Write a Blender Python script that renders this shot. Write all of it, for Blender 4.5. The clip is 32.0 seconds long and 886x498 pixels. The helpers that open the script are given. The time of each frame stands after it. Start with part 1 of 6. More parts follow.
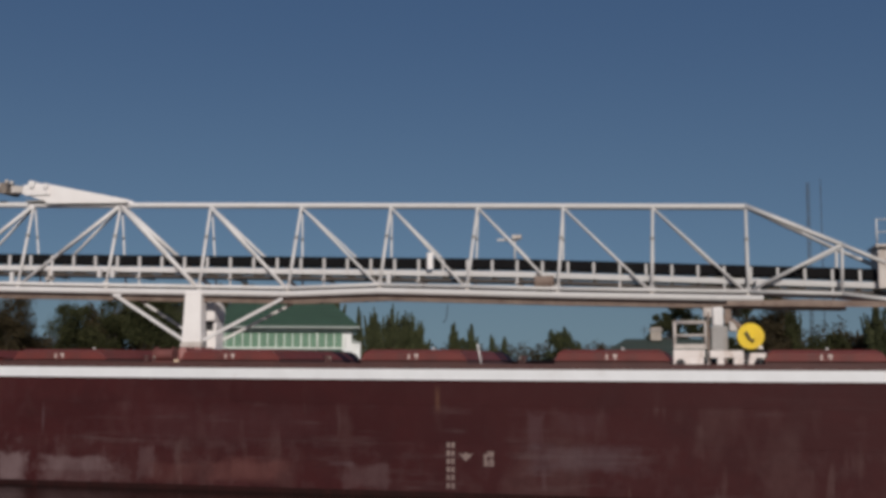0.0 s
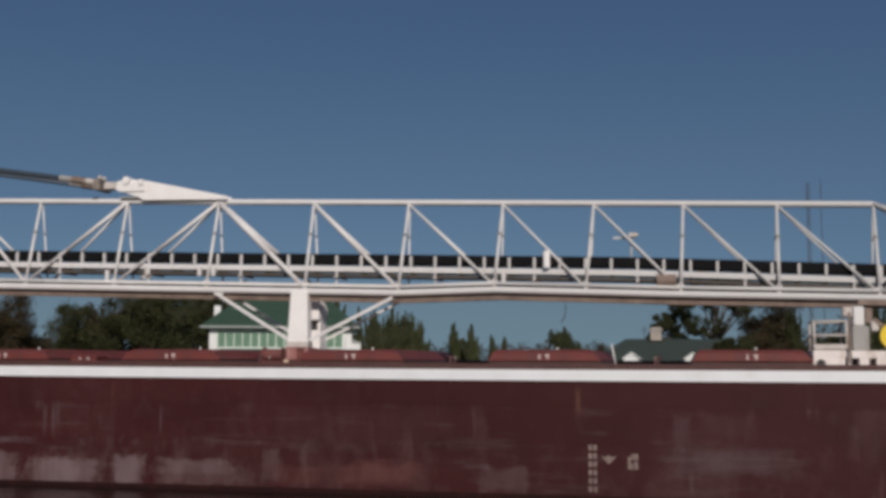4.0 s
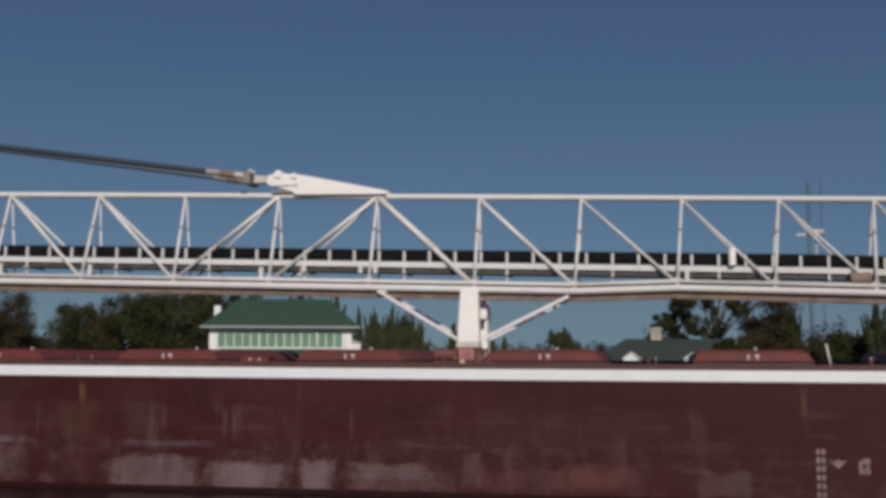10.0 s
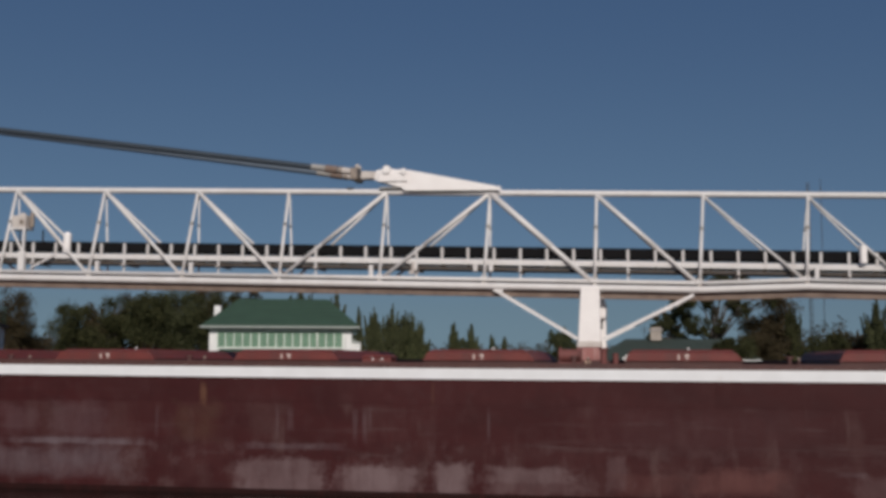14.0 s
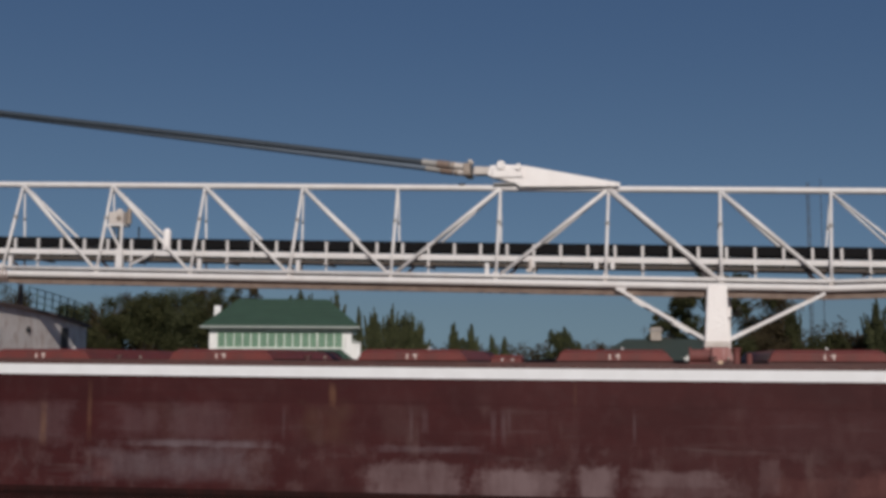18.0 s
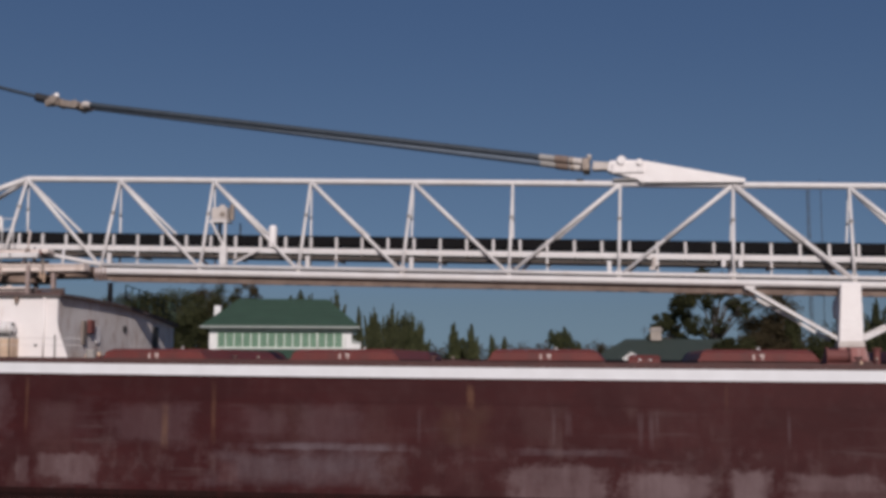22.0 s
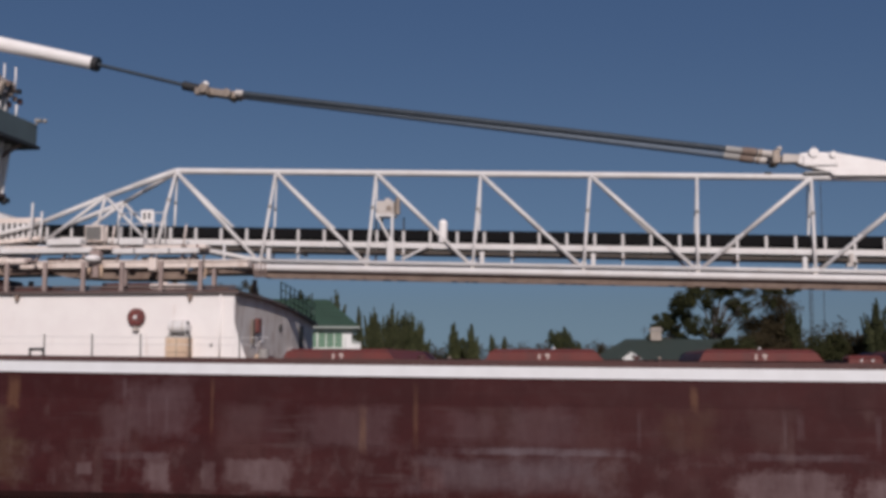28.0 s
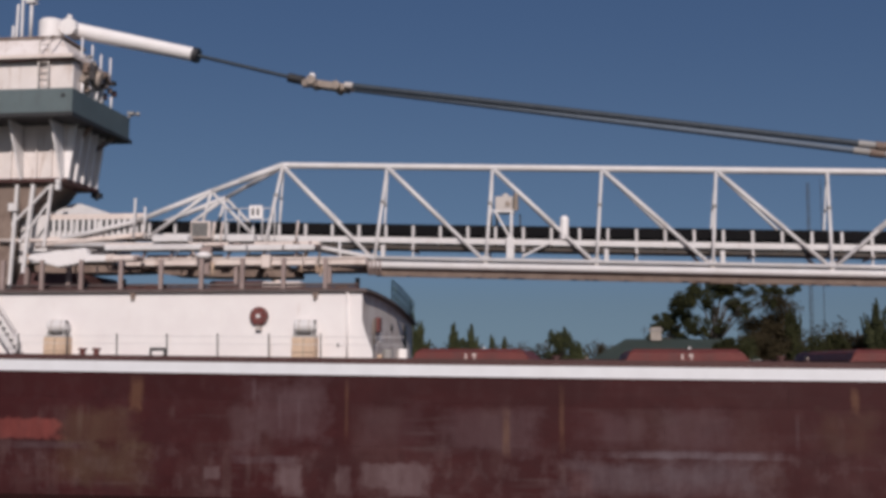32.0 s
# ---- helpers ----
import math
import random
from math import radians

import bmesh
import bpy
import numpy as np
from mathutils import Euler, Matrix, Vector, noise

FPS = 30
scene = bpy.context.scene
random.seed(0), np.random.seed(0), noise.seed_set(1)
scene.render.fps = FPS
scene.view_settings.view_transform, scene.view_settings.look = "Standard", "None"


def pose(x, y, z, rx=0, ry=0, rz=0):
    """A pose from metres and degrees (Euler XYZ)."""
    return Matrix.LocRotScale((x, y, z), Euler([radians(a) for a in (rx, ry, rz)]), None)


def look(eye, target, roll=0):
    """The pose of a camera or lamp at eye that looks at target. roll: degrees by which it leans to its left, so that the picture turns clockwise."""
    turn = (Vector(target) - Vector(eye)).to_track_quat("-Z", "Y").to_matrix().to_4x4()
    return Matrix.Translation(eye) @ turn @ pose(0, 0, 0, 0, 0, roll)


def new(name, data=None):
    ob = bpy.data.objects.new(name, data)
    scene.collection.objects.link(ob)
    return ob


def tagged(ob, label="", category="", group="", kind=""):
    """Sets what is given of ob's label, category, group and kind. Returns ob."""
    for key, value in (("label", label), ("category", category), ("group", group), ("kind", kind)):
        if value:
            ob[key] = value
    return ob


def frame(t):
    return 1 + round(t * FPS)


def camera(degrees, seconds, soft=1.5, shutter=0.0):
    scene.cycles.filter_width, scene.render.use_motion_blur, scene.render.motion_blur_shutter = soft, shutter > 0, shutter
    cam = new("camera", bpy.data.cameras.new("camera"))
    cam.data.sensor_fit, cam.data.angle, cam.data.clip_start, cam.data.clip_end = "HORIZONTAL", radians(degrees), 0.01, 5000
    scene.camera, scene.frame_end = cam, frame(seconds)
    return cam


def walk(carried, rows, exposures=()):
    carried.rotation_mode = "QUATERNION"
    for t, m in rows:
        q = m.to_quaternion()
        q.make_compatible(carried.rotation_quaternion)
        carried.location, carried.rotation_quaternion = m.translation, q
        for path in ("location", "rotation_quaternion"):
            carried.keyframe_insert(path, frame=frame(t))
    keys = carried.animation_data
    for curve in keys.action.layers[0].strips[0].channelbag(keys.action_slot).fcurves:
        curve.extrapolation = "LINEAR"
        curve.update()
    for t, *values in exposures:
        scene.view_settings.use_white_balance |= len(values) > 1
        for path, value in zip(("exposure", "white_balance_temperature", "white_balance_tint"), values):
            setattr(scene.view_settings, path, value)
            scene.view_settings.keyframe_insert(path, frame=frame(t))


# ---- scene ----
# The ship glides past a fixed camera; z = 0 is near the water, x runs along the ship, y away from the bank.
EYE = 5.2
cam = camera(43.33, 32.0, soft=3.8)
STAND = pose(0, 0, EYE, 95.805, 0, 12.868) @ pose(0, 0, 0, 0, 0, 0.196)
walk(cam, [(0, STAND), (32, STAND)], [(0, -0.43, 6560, 4), (10, -0.43, 6560, 4), (17, -0.425, 6555, 4.6), (19.5, -0.42, 6550, 6), (21.5, -0.405, 6465, 10), (32, -0.405, 6465, 10)])

# ---- light ----
SUN_TO = Vector((0.33, -0.86, 0.55)).normalized()
world = bpy.data.worlds.new("sky")
scene.world = world
world.use_nodes = True
wn, wl = world.node_tree.nodes, world.node_tree.links
sky = wn.new("ShaderNodeTexSky")
sky.sky_type = "NISHITA"
sky.sun_disc = False
sky.sun_elevation = math.asin(SUN_TO.z)
sky.sun_rotation = math.atan2(SUN_TO.x, SUN_TO.y)
sky.air_density, sky.dust_density, sky.ozone_density = 0.5, 0.45, 3.0
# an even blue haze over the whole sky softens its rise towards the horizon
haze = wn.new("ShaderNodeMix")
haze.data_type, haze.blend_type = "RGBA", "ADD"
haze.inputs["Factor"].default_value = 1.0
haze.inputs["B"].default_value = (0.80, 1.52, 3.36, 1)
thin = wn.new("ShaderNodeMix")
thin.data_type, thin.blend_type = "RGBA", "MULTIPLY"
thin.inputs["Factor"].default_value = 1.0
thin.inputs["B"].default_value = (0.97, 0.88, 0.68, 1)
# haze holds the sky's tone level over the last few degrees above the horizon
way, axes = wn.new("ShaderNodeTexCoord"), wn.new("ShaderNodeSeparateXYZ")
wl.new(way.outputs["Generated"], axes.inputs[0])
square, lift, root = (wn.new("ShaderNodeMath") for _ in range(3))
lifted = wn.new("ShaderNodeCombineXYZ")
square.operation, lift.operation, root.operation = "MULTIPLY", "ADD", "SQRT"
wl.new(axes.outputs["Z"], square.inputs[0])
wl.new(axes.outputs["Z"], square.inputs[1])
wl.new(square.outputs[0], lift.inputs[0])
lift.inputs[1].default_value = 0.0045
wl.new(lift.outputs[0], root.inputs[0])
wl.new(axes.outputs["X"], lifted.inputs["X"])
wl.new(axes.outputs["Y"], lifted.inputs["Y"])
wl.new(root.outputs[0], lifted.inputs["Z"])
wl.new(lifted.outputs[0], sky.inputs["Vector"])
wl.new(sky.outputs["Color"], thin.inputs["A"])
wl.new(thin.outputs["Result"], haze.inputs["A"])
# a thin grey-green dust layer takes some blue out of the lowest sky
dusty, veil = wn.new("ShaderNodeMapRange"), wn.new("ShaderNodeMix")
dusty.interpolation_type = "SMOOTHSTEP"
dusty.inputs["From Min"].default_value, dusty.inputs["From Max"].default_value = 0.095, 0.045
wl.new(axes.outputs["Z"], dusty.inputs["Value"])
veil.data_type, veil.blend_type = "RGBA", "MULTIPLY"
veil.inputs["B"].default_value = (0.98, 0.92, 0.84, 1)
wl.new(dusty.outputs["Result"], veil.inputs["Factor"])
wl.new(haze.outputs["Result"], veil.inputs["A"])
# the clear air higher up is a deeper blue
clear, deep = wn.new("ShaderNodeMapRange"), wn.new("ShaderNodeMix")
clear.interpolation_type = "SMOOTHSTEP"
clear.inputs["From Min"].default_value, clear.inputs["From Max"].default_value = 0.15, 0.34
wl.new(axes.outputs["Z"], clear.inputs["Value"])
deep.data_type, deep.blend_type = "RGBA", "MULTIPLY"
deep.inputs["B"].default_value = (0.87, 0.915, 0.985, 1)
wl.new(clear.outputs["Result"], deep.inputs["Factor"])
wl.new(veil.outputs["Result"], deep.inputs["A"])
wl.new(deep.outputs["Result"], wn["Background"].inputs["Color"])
wn["Background"].inputs["Strength"].default_value = 0.0482
sun_data = bpy.data.lights.new("sun", "SUN")
sun_data.energy, sun_data.angle, sun_data.color = 4.8, radians(0.6), (1.0, 0.885, 0.835)
sun = new("sun", sun_data)
sun.matrix_world = look(SUN_TO * 60, (0, 0, 0))


# ---- building helpers ----
class Shape:
    """Collects vertices and faces of one mesh."""

    def __init__(self):
        self.v, self.f, self.s = [], [], []

    def add(self, verts, faces, smooth=False):
        k = len(self.v)
        self.v += [tuple(p) for p in verts]
        self.f += [tuple(k + i for i in face) for face in faces]
        self.s += [smooth] * len(faces)
        return self

    def box(self, x0, x1, y0, y1, z0, z1):
        p = [(x, y, z) for z in (z0, z1) for x, y in ((x0, y0), (x1, y0), (x1, y1), (x0, y1))]
        return self.add(p, [(3, 2, 1, 0), (4, 5, 6, 7), (0, 1, 5, 4), (1, 2, 6, 5), (2, 3, 7, 6), (3, 0, 4, 7)])

    def loft(self, low, high):
        """A closed solid between two rings of equal length."""
        n = len(low)
        sides = [(i, (i + 1) % n, n + (i + 1) % n, n + i) for i in range(n)]
        return self.add(list(low) + list(high), sides + [tuple(range(n - 1, -1, -1)), tuple(range(n, 2 * n))])

    def prism(self, xz, y0, y1):
        """A profile in the x-z plane, drawn out along y."""
        return self.loft([(x, y0, z) for x, z in xz], [(x, y1, z) for x, z in xz])

    def beam(self, a, b, w, h):
        a, b = Vector(a), Vector(b)
        d = (b - a).normalized()
        side = d.cross(Vector((0, 0, 1)))
        side = side.normalized() if side.length > 1e-4 else Vector((0, 1, 0))
        up = side.cross(d)
        ring = [side * (w / 2) + up * (h / 2), side * (-w / 2) + up * (h / 2), side * (-w / 2) - up * (h / 2), side * (w / 2) - up * (h / 2)]
        return self.loft([a + o for o in ring], [b + o for o in ring])

    def tube(self, a, b, r, r2=None, n=10):
        a, b = Vector(a), Vector(b)
        q = (b - a).to_track_quat("Z", "Y")
        r2 = r if r2 is None else r2
        ring = [q @ Vector((math.cos(6.28318531 * i / n), math.sin(6.28318531 * i / n), 0)) for i in range(n)]
        self.add([a + o * r for o in ring] + [b + o * r2 for o in ring], [(i, (i + 1) % n, n + (i + 1) % n, n + i) for i in range(n)], True)
        self.add([a + o * r for o in ring] + [b + o * r2 for o in ring], [tuple(range(n - 1, -1, -1)), tuple(range(n, 2 * n))])
        return self

    def ball(self, c, r, n=10, m=6, flat=1.0):
        c = Vector(c)
        rows = [[c + Vector((r * math.sin(math.pi * j / m) * math.cos(6.28318531 * i / n), r * math.sin(math.pi * j / m) * math.sin(6.28318531 * i / n), flat * r * math.cos(math.pi * j / m))) for i in range(n)] for j in range(m + 1)]
        return self.add([p for row in rows for p in row], [(j * n + i, (j + 1) * n + i, (j + 1) * n + (i + 1) % n, j * n + (i + 1) % n) for j in range(m) for i in range(n)], True)


def ring(x0, x1, y0, y1, z):
    return [(x0, y0, z), (x1, y0, z), (x1, y1, z), (x0, y1, z)]


ORIGIN = {}


def thing(name, origin, label, category, group="", turn=0.0):
    """An Empty at a thing's base; its parts are written in the same space as the origin (turn: degrees about it)."""
    ob = new(name)
    ob.empty_display_size = 0.5
    ob.matrix_world = pose(*origin, 0, 0, turn)
    ORIGIN[ob.name] = Vector(origin)
    return tagged(ob, label, category, group)


ABOARD = []


def aboard(name, origin, label, category, group=""):
    """A thing that the ship carries along."""
    ob = thing(name, origin, label, category, group)
    ABOARD.append(ob)
    return ob


def part(name, shape, material, parent, label="", bevel=0.0, kind=""):
    # thing, part, sub-part: nothing goes deeper
    if parent.parent and parent.parent.parent:
        parent = parent.parent
    o = ORIGIN[parent.name]
    mesh = bpy.data.meshes.new(name)
    mesh.from_pydata([(x - o.x, y - o.y, z - o.z) for x, y, z in shape.v], [], shape.f)
    mesh.polygons.foreach_set("use_smooth", shape.s)
    bm = bmesh.new()
    bm.from_mesh(mesh)
    bmesh.ops.remove_doubles(bm, verts=bm.verts, dist=0.0004)
    bmesh.ops.recalc_face_normals(bm, faces=bm.faces)
    if bevel:
        edges = [e for e in bm.edges if len(e.link_faces) == 2 and e.calc_face_angle(0) > 0.6]
        bmesh.ops.bevel(bm, geom=edges, offset=bevel, segments=1, affect="EDGES", clamp_overlap=True)
    for e in bm.edges:
        e.smooth = len(e.link_faces) == 2 and e.calc_face_angle(0) < 0.7
    bm.to_mesh(mesh)
    bm.free()
    mesh.materials.append(material)
    ob = new(name, mesh)
    ob.parent = parent
    ORIGIN[ob.name] = o
    return tagged(ob, label, kind=kind)


# ---- materials ----
def nodes_of(name):
    m = bpy.data.materials.new(name)
    m.use_nodes = True
    return m, m.node_tree.nodes, m.node_tree.links


def mixed(n, l, fac, a, b, mode="MIX"):
    x = n.new("ShaderNodeMix")
    x.data_type, x.blend_type = "RGBA", mode
    for sock, val in ((x.inputs["Factor"], fac), (x.inputs["A"], a), (x.inputs["B"], b)):
        if isinstance(val, (int, float)):
            sock.default_value = val
        elif isinstance(val, tuple):
            sock.default_value = (*val, 1)
        else:
            l.new(val, sock)
    return x.outputs["Result"]


def grain(n, l, scale, stretch=(1, 1, 1), detail=4.0, lo=0.4, hi=0.65, rough=0.55, shift=(0, 0, 0)):
    """Noise in object space, squeezed to 0..1 between lo and hi."""
    co, mp = n.new("ShaderNodeTexCoord"), n.new("ShaderNodeMapping")
    mp.inputs["Scale"].default_value, mp.inputs["Location"].default_value = stretch, shift
    l.new(co.outputs["Object"], mp.inputs["Vector"])
    no = n.new("ShaderNodeTexNoise")
    no.inputs["Scale"].default_value, no.inputs["Detail"].default_value, no.inputs["Roughness"].default_value = scale, detail, rough
    l.new(mp.outputs["Vector"], no.inputs["Vector"])
    mr = n.new("ShaderNodeMapRange")
    mr.inputs["From Min"].default_value, mr.inputs["From Max"].default_value = lo, hi
    l.new(no.outputs["Fac"], mr.inputs["Value"])
    return mr.outputs["Result"]


def times(n, l, a, b, op="MULTIPLY"):
    x = n.new("ShaderNodeMath")
    x.operation = op
    for sock, val in zip(x.inputs, (a, b)):
        if isinstance(val, (int, float)):
            sock.default_value = val
        else:
            l.new(val, sock)
    return x.outputs[0]


def surface(name, base, worn, dirt=None, rough=0.5, metal=0.0, scale=1.2, fine=14.0, bump=0.02, dirt_lo=0.55, streak=(1.6, 1.6, 0.35)):
    """Paint or metal: broad tone, vertical dirt streaks, fine grain and relief."""
    m, n, l = nodes_of(name)
    b = n["Principled BSDF"]
    c = mixed(n, l, grain(n, l, scale, lo=0.35, hi=0.7), base, worn)
    if dirt:
        c = mixed(n, l, times(n, l, grain(n, l, 2.2, streak, 6.0, dirt_lo, dirt_lo + 0.25), 0.8), c, dirt)
    g = grain(n, l, fine, lo=0.3, hi=0.7)
    c = mixed(n, l, times(n, l, g, 0.18), c, worn)
    l.new(c, b.inputs["Base Color"])
    rr = times(n, l, times(n, l, g, 0.16), rough - 0.06, "ADD")
    l.new(rr, b.inputs["Roughness"])
    b.inputs["Metallic"].default_value = metal
    bp = n.new("ShaderNodeBump")
    bp.inputs["Strength"].default_value, bp.inputs["Distance"].default_value = 0.5, bump
    l.new(g, bp.inputs["Height"])
    l.new(bp.outputs["Normal"], b.inputs["Normal"])
    return m


def boom_paint():
    """White paint on the lattice, mixed to a duller grey towards the boom's outer end."""
    m = surface("boom_paint", (0.68, 0.67, 0.67), (0.61, 0.59, 0.58), (0.46, 0.37, 0.32), 0.45, dirt_lo=0.62)
    n, l = m.node_tree.nodes, m.node_tree.links
    b = n["Principled BSDF"]
    plain = b.inputs["Base Color"].links[0].from_socket
    co, sep, far = n.new("ShaderNodeTexCoord"), n.new("ShaderNodeSeparateXYZ"), n.new("ShaderNodeMapRange")
    l.new(co.outputs["Object"], sep.inputs[0])
    far.inputs["From Min"].default_value, far.inputs["From Max"].default_value = 40.0, 66.0
    l.new(sep.outputs["X"], far.inputs["Value"])
    l.new(mixed(n, l, times(n, l, far.outputs["Result"], 0.85), plain, (0.47, 0.465, 0.46)), b.inputs["Base Color"])
    return m


def hull_paint():
    """Maroon plating with chalky scuffs low down, run-off streaks and rust below the scuppers."""
    m, n, l = nodes_of("hull_paint")
    b = n["Principled BSDF"]
    co, sep = n.new("ShaderNodeTexCoord"), n.new("ShaderNodeSeparateXYZ")
    l.new(co.outputs["Object"], sep.inputs[0])
    info = n.new("ShaderNodeObjectInfo")
    c = mixed(n, l, grain(n, l, 0.5, (0.5, 1, 1.2), 4, 0.35, 0.68), (0.04635, 0.009298, 0.01023), (0.0309, 0.006928, 0.007626))
    c = mixed(n, l, times(n, l, info.outputs["Random"], 0.26), c, (0.06798, 0.02119, 0.02187))
    low = n.new("ShaderNodeMapRange")
    low.inputs["From Min"].default_value, low.inputs["From Max"].default_value = 2.3, 1.95
    low.inputs["To Min"].default_value = 0.22
    l.new(sep.outputs["Z"], low.inputs["Value"])
    mid = n.new("ShaderNodeMapRange")
    mid.inputs["From Min"].default_value, mid.inputs["From Max"].default_value = 3.65, 3.5
    mid.inputs["To Min"].default_value = 0.15
    l.new(sep.outputs["Z"], mid.inputs["Value"])
    # broad chalky patches, broken by smaller blotches, mostly on the lowest strake
    patch = times(n, l, grain(n, l, 0.2, (1.0, 1, 1.6), 3, 0.42, 0.58, 0.5), grain(n, l, 1.1, (0.6, 1, 1.0), 3, 0.34, 0.62, 0.5))
    fore = n.new("ShaderNodeMapRange")
    fore.inputs["From Min"].default_value, fore.inputs["From Max"].default_value = 21.0, 4.0
    fore.inputs["To Min"].default_value = 0.3
    l.new(sep.outputs["X"], fore.inputs["Value"])
    c = mixed(n, l, times(n, l, times(n, l, times(n, l, patch, low.outputs["Result"]), fore.outputs["Result"]), 0.16), c, (0.1391, 0.0905, 0.08895))
    # the forward plates are mixed towards a darker maroon
    darker_fore = times(n, l, times(n, l, 1.3, fore.outputs["Result"], "SUBTRACT"), 0.62)
    c = mixed(n, l, darker_fore, c, (0.0364, 0.007609, 0.008695))
    # rubbing marks in broken lengths
    rub = times(n, l, times(n, l, grain(n, l, 1.0, (0.2, 1, 3.0), 6, 0.55, 0.70, 0.6, (3, 0, 1)), grain(n, l, 0.35, lo=0.45, hi=0.6)), mid.outputs["Result"])
    c = mixed(n, l, times(n, l, rub, 0.30), c, (0.1236, 0.09381, 0.09451))
    # dark gaps where the chalk was scraped off, and dark tide marks
    c = mixed(n, l, times(n, l, grain(n, l, 0.8, (0.8, 1, 1.0), 3, 0.52, 0.68, 0.5, (9, 0, 4)), 0.5), c, (0.03296, 0.008478, 0.00957))
    # short vertical scrapes and broader faded bands
    run = times(n, l, times(n, l, grain(n, l, 1.0, (2.1, 1, 0.30), 3, 0.58, 0.68, 0.4), grain(n, l, 0.5, (1, 1, 0.8), 3, 0.5, 0.6, 0.5, (6, 0, 2))), mid.outputs["Result"])
    c = mixed(n, l, times(n, l, run, 0.22), c, (0.1442, 0.09933, 0.09451))
    wide = times(n, l, grain(n, l, 1.0, (0.6, 1, 0.22), 4, 0.52, 0.64, 0.5, (2, 0, 3)), mid.outputs["Result"])
    c = mixed(n, l, times(n, l, wide, 0.28), c, (0.08755, 0.04967, 0.04781))
    # fine mottling of the old paint
    c = mixed(n, l, times(n, l, grain(n, l, 5.0, (1, 1, 0.7), 5, 0.4, 0.7, 0.65), 0.25), c, (0.0309, 0.01017, 0.01094))
    # small pale and dark blotches on the lowest strake, stronger aft
    spots = times(n, l, times(n, l, grain(n, l, 2.2, (1.0, 1, 0.8), 3, 0.52, 0.64, 0.55, (4, 0, 2)), low.outputs["Result"]), fore.outputs["Result"])
    c = mixed(n, l, times(n, l, spots, 0.16), c, (0.1442, 0.1015, 0.1045))
    holes = times(n, l, grain(n, l, 2.0, (1.2, 1, 0.9), 3, 0.52, 0.62, 0.5, (12, 0, 5)), low.outputs["Result"])
    c = mixed(n, l, times(n, l, holes, 0.2), c, (0.02678, 0.007206, 0.008203))
    # fields of faded, scraped or renewed paint: x, z, half length, half height, strength
    edge = times(n, l, grain(n, l, 1.3, (0.8, 1, 1), 6, 0.3, 0.7, 0.7, (3, 0, 3)), 0.62)
    blotch = grain(n, l, 1.1, (1.0, 1, 0.8), 4, 0.36, 0.62, 0.6, (1, 0, 8))
    upright = grain(n, l, 1.0, (2.6, 1, 0.40), 4, 0.34, 0.62, 0.6, (5, 0, 2))
    grit = times(n, l, times(n, l, times(n, l, blotch, upright, "ADD"), 0.28), 0.42, "ADD")

    def fields(c, colour, rows, soft=0.3):
        for cx, cz, hx, hz, much in rows:
            ex = times(n, l, times(n, l, times(n, l, sep.outputs["X"], -31.5 - cx, "ADD"), 0, "ABSOLUTE"), 1 / hx)
            ez = times(n, l, times(n, l, times(n, l, sep.outputs["Z"], -cz, "ADD"), 0, "ABSOLUTE"), 1 / hz)
            r = n.new("ShaderNodeMapRange")
            r.inputs["From Min"].default_value, r.inputs["From Max"].default_value = 1.42, 1.42 - soft
            r.inputs["To Max"].default_value = much
            l.new(times(n, l, times(n, l, ex, ez, "MAXIMUM"), edge, "ADD"), r.inputs["Value"])
            c = mixed(n, l, times(n, l, r.outputs["Result"], grit), c, colour)
        return c

    # faded mauve plates, bluish bloom, bare chalk, rubbed lines, red lead, olive slime and rust
    c = fields(c, (0.105, 0.066, 0.073), [(-57.77, 3.45, 1.56, 1.13, 0.64), (-50.4, 2.81, 1.76, 0.81, 0.47), (-54.02, 2.9, 1.3, 0.8, 0.24), (-43.16, 2.86, 1.38, 0.76, 0.3), (-46.37, 3.01, 1.4, 0.54, 0.19), (-59.32, 2.76, 0.69, 1.02, 0.34), (-43.37, 2.92, 1.13, 0.72, 0.3), (-45.86, 2.78, 0.88, 0.61, 0.3), (-6, 2.74, 0.33, 0.64, 0.34), (-4.33, 2.97, 0.97, 0.43, 0.19), (-18.49, 2.69, 4.35, 0.79, 0.1)], 0.5)
    c = fields(c, (0.125, 0.096, 0.108), [(-44.48, 1.13, 3.7, 0.61, 0.45), (-42.87, 1.46, 1.67, 0.53, 0.38), (-46.19, 1.34, 1.55, 0.51, 0.26), (-4.21, 1.64, 2.18, 0.53, 0.32), (-13.66, 1.28, 0.53, 0.1, 0.26)], 0.6)
    c = fields(c, (0.160, 0.113, 0.118), [(-31.25, 0.75, 0.99, 0.55, 0.74), (-28.13, 0.88, 0.58, 0.6, 0.7), (-24.97, 0.81, 1.68, 0.51, 0.44), (-21.9, 1.16, 0.36, 0.67, 0.33), (-12.57, 0.81, 0.88, 0.46, 0.29), (-34.78, 0.8, 1.86, 0.67, 0.74), (-30.94, 0.72, 1.66, 0.52, 0.74), (-27.91, 0.85, 0.66, 0.58, 0.59), (-25.1, 1.05, 1.53, 0.32, 0.37), (-57.64, 0.92, 0.42, 0.59, 0.63), (-53.42, 1.02, 0.82, 0.6, 0.66), (-55.72, 1.01, 0.27, 0.53, 0.37), (-57.76, 1.21, 0.5, 0.55, 0.44), (-54.33, 1.17, 0.74, 0.45, 0.55), (-60.61, 1.17, 0.32, 0.25, 0.52)], 0.35)
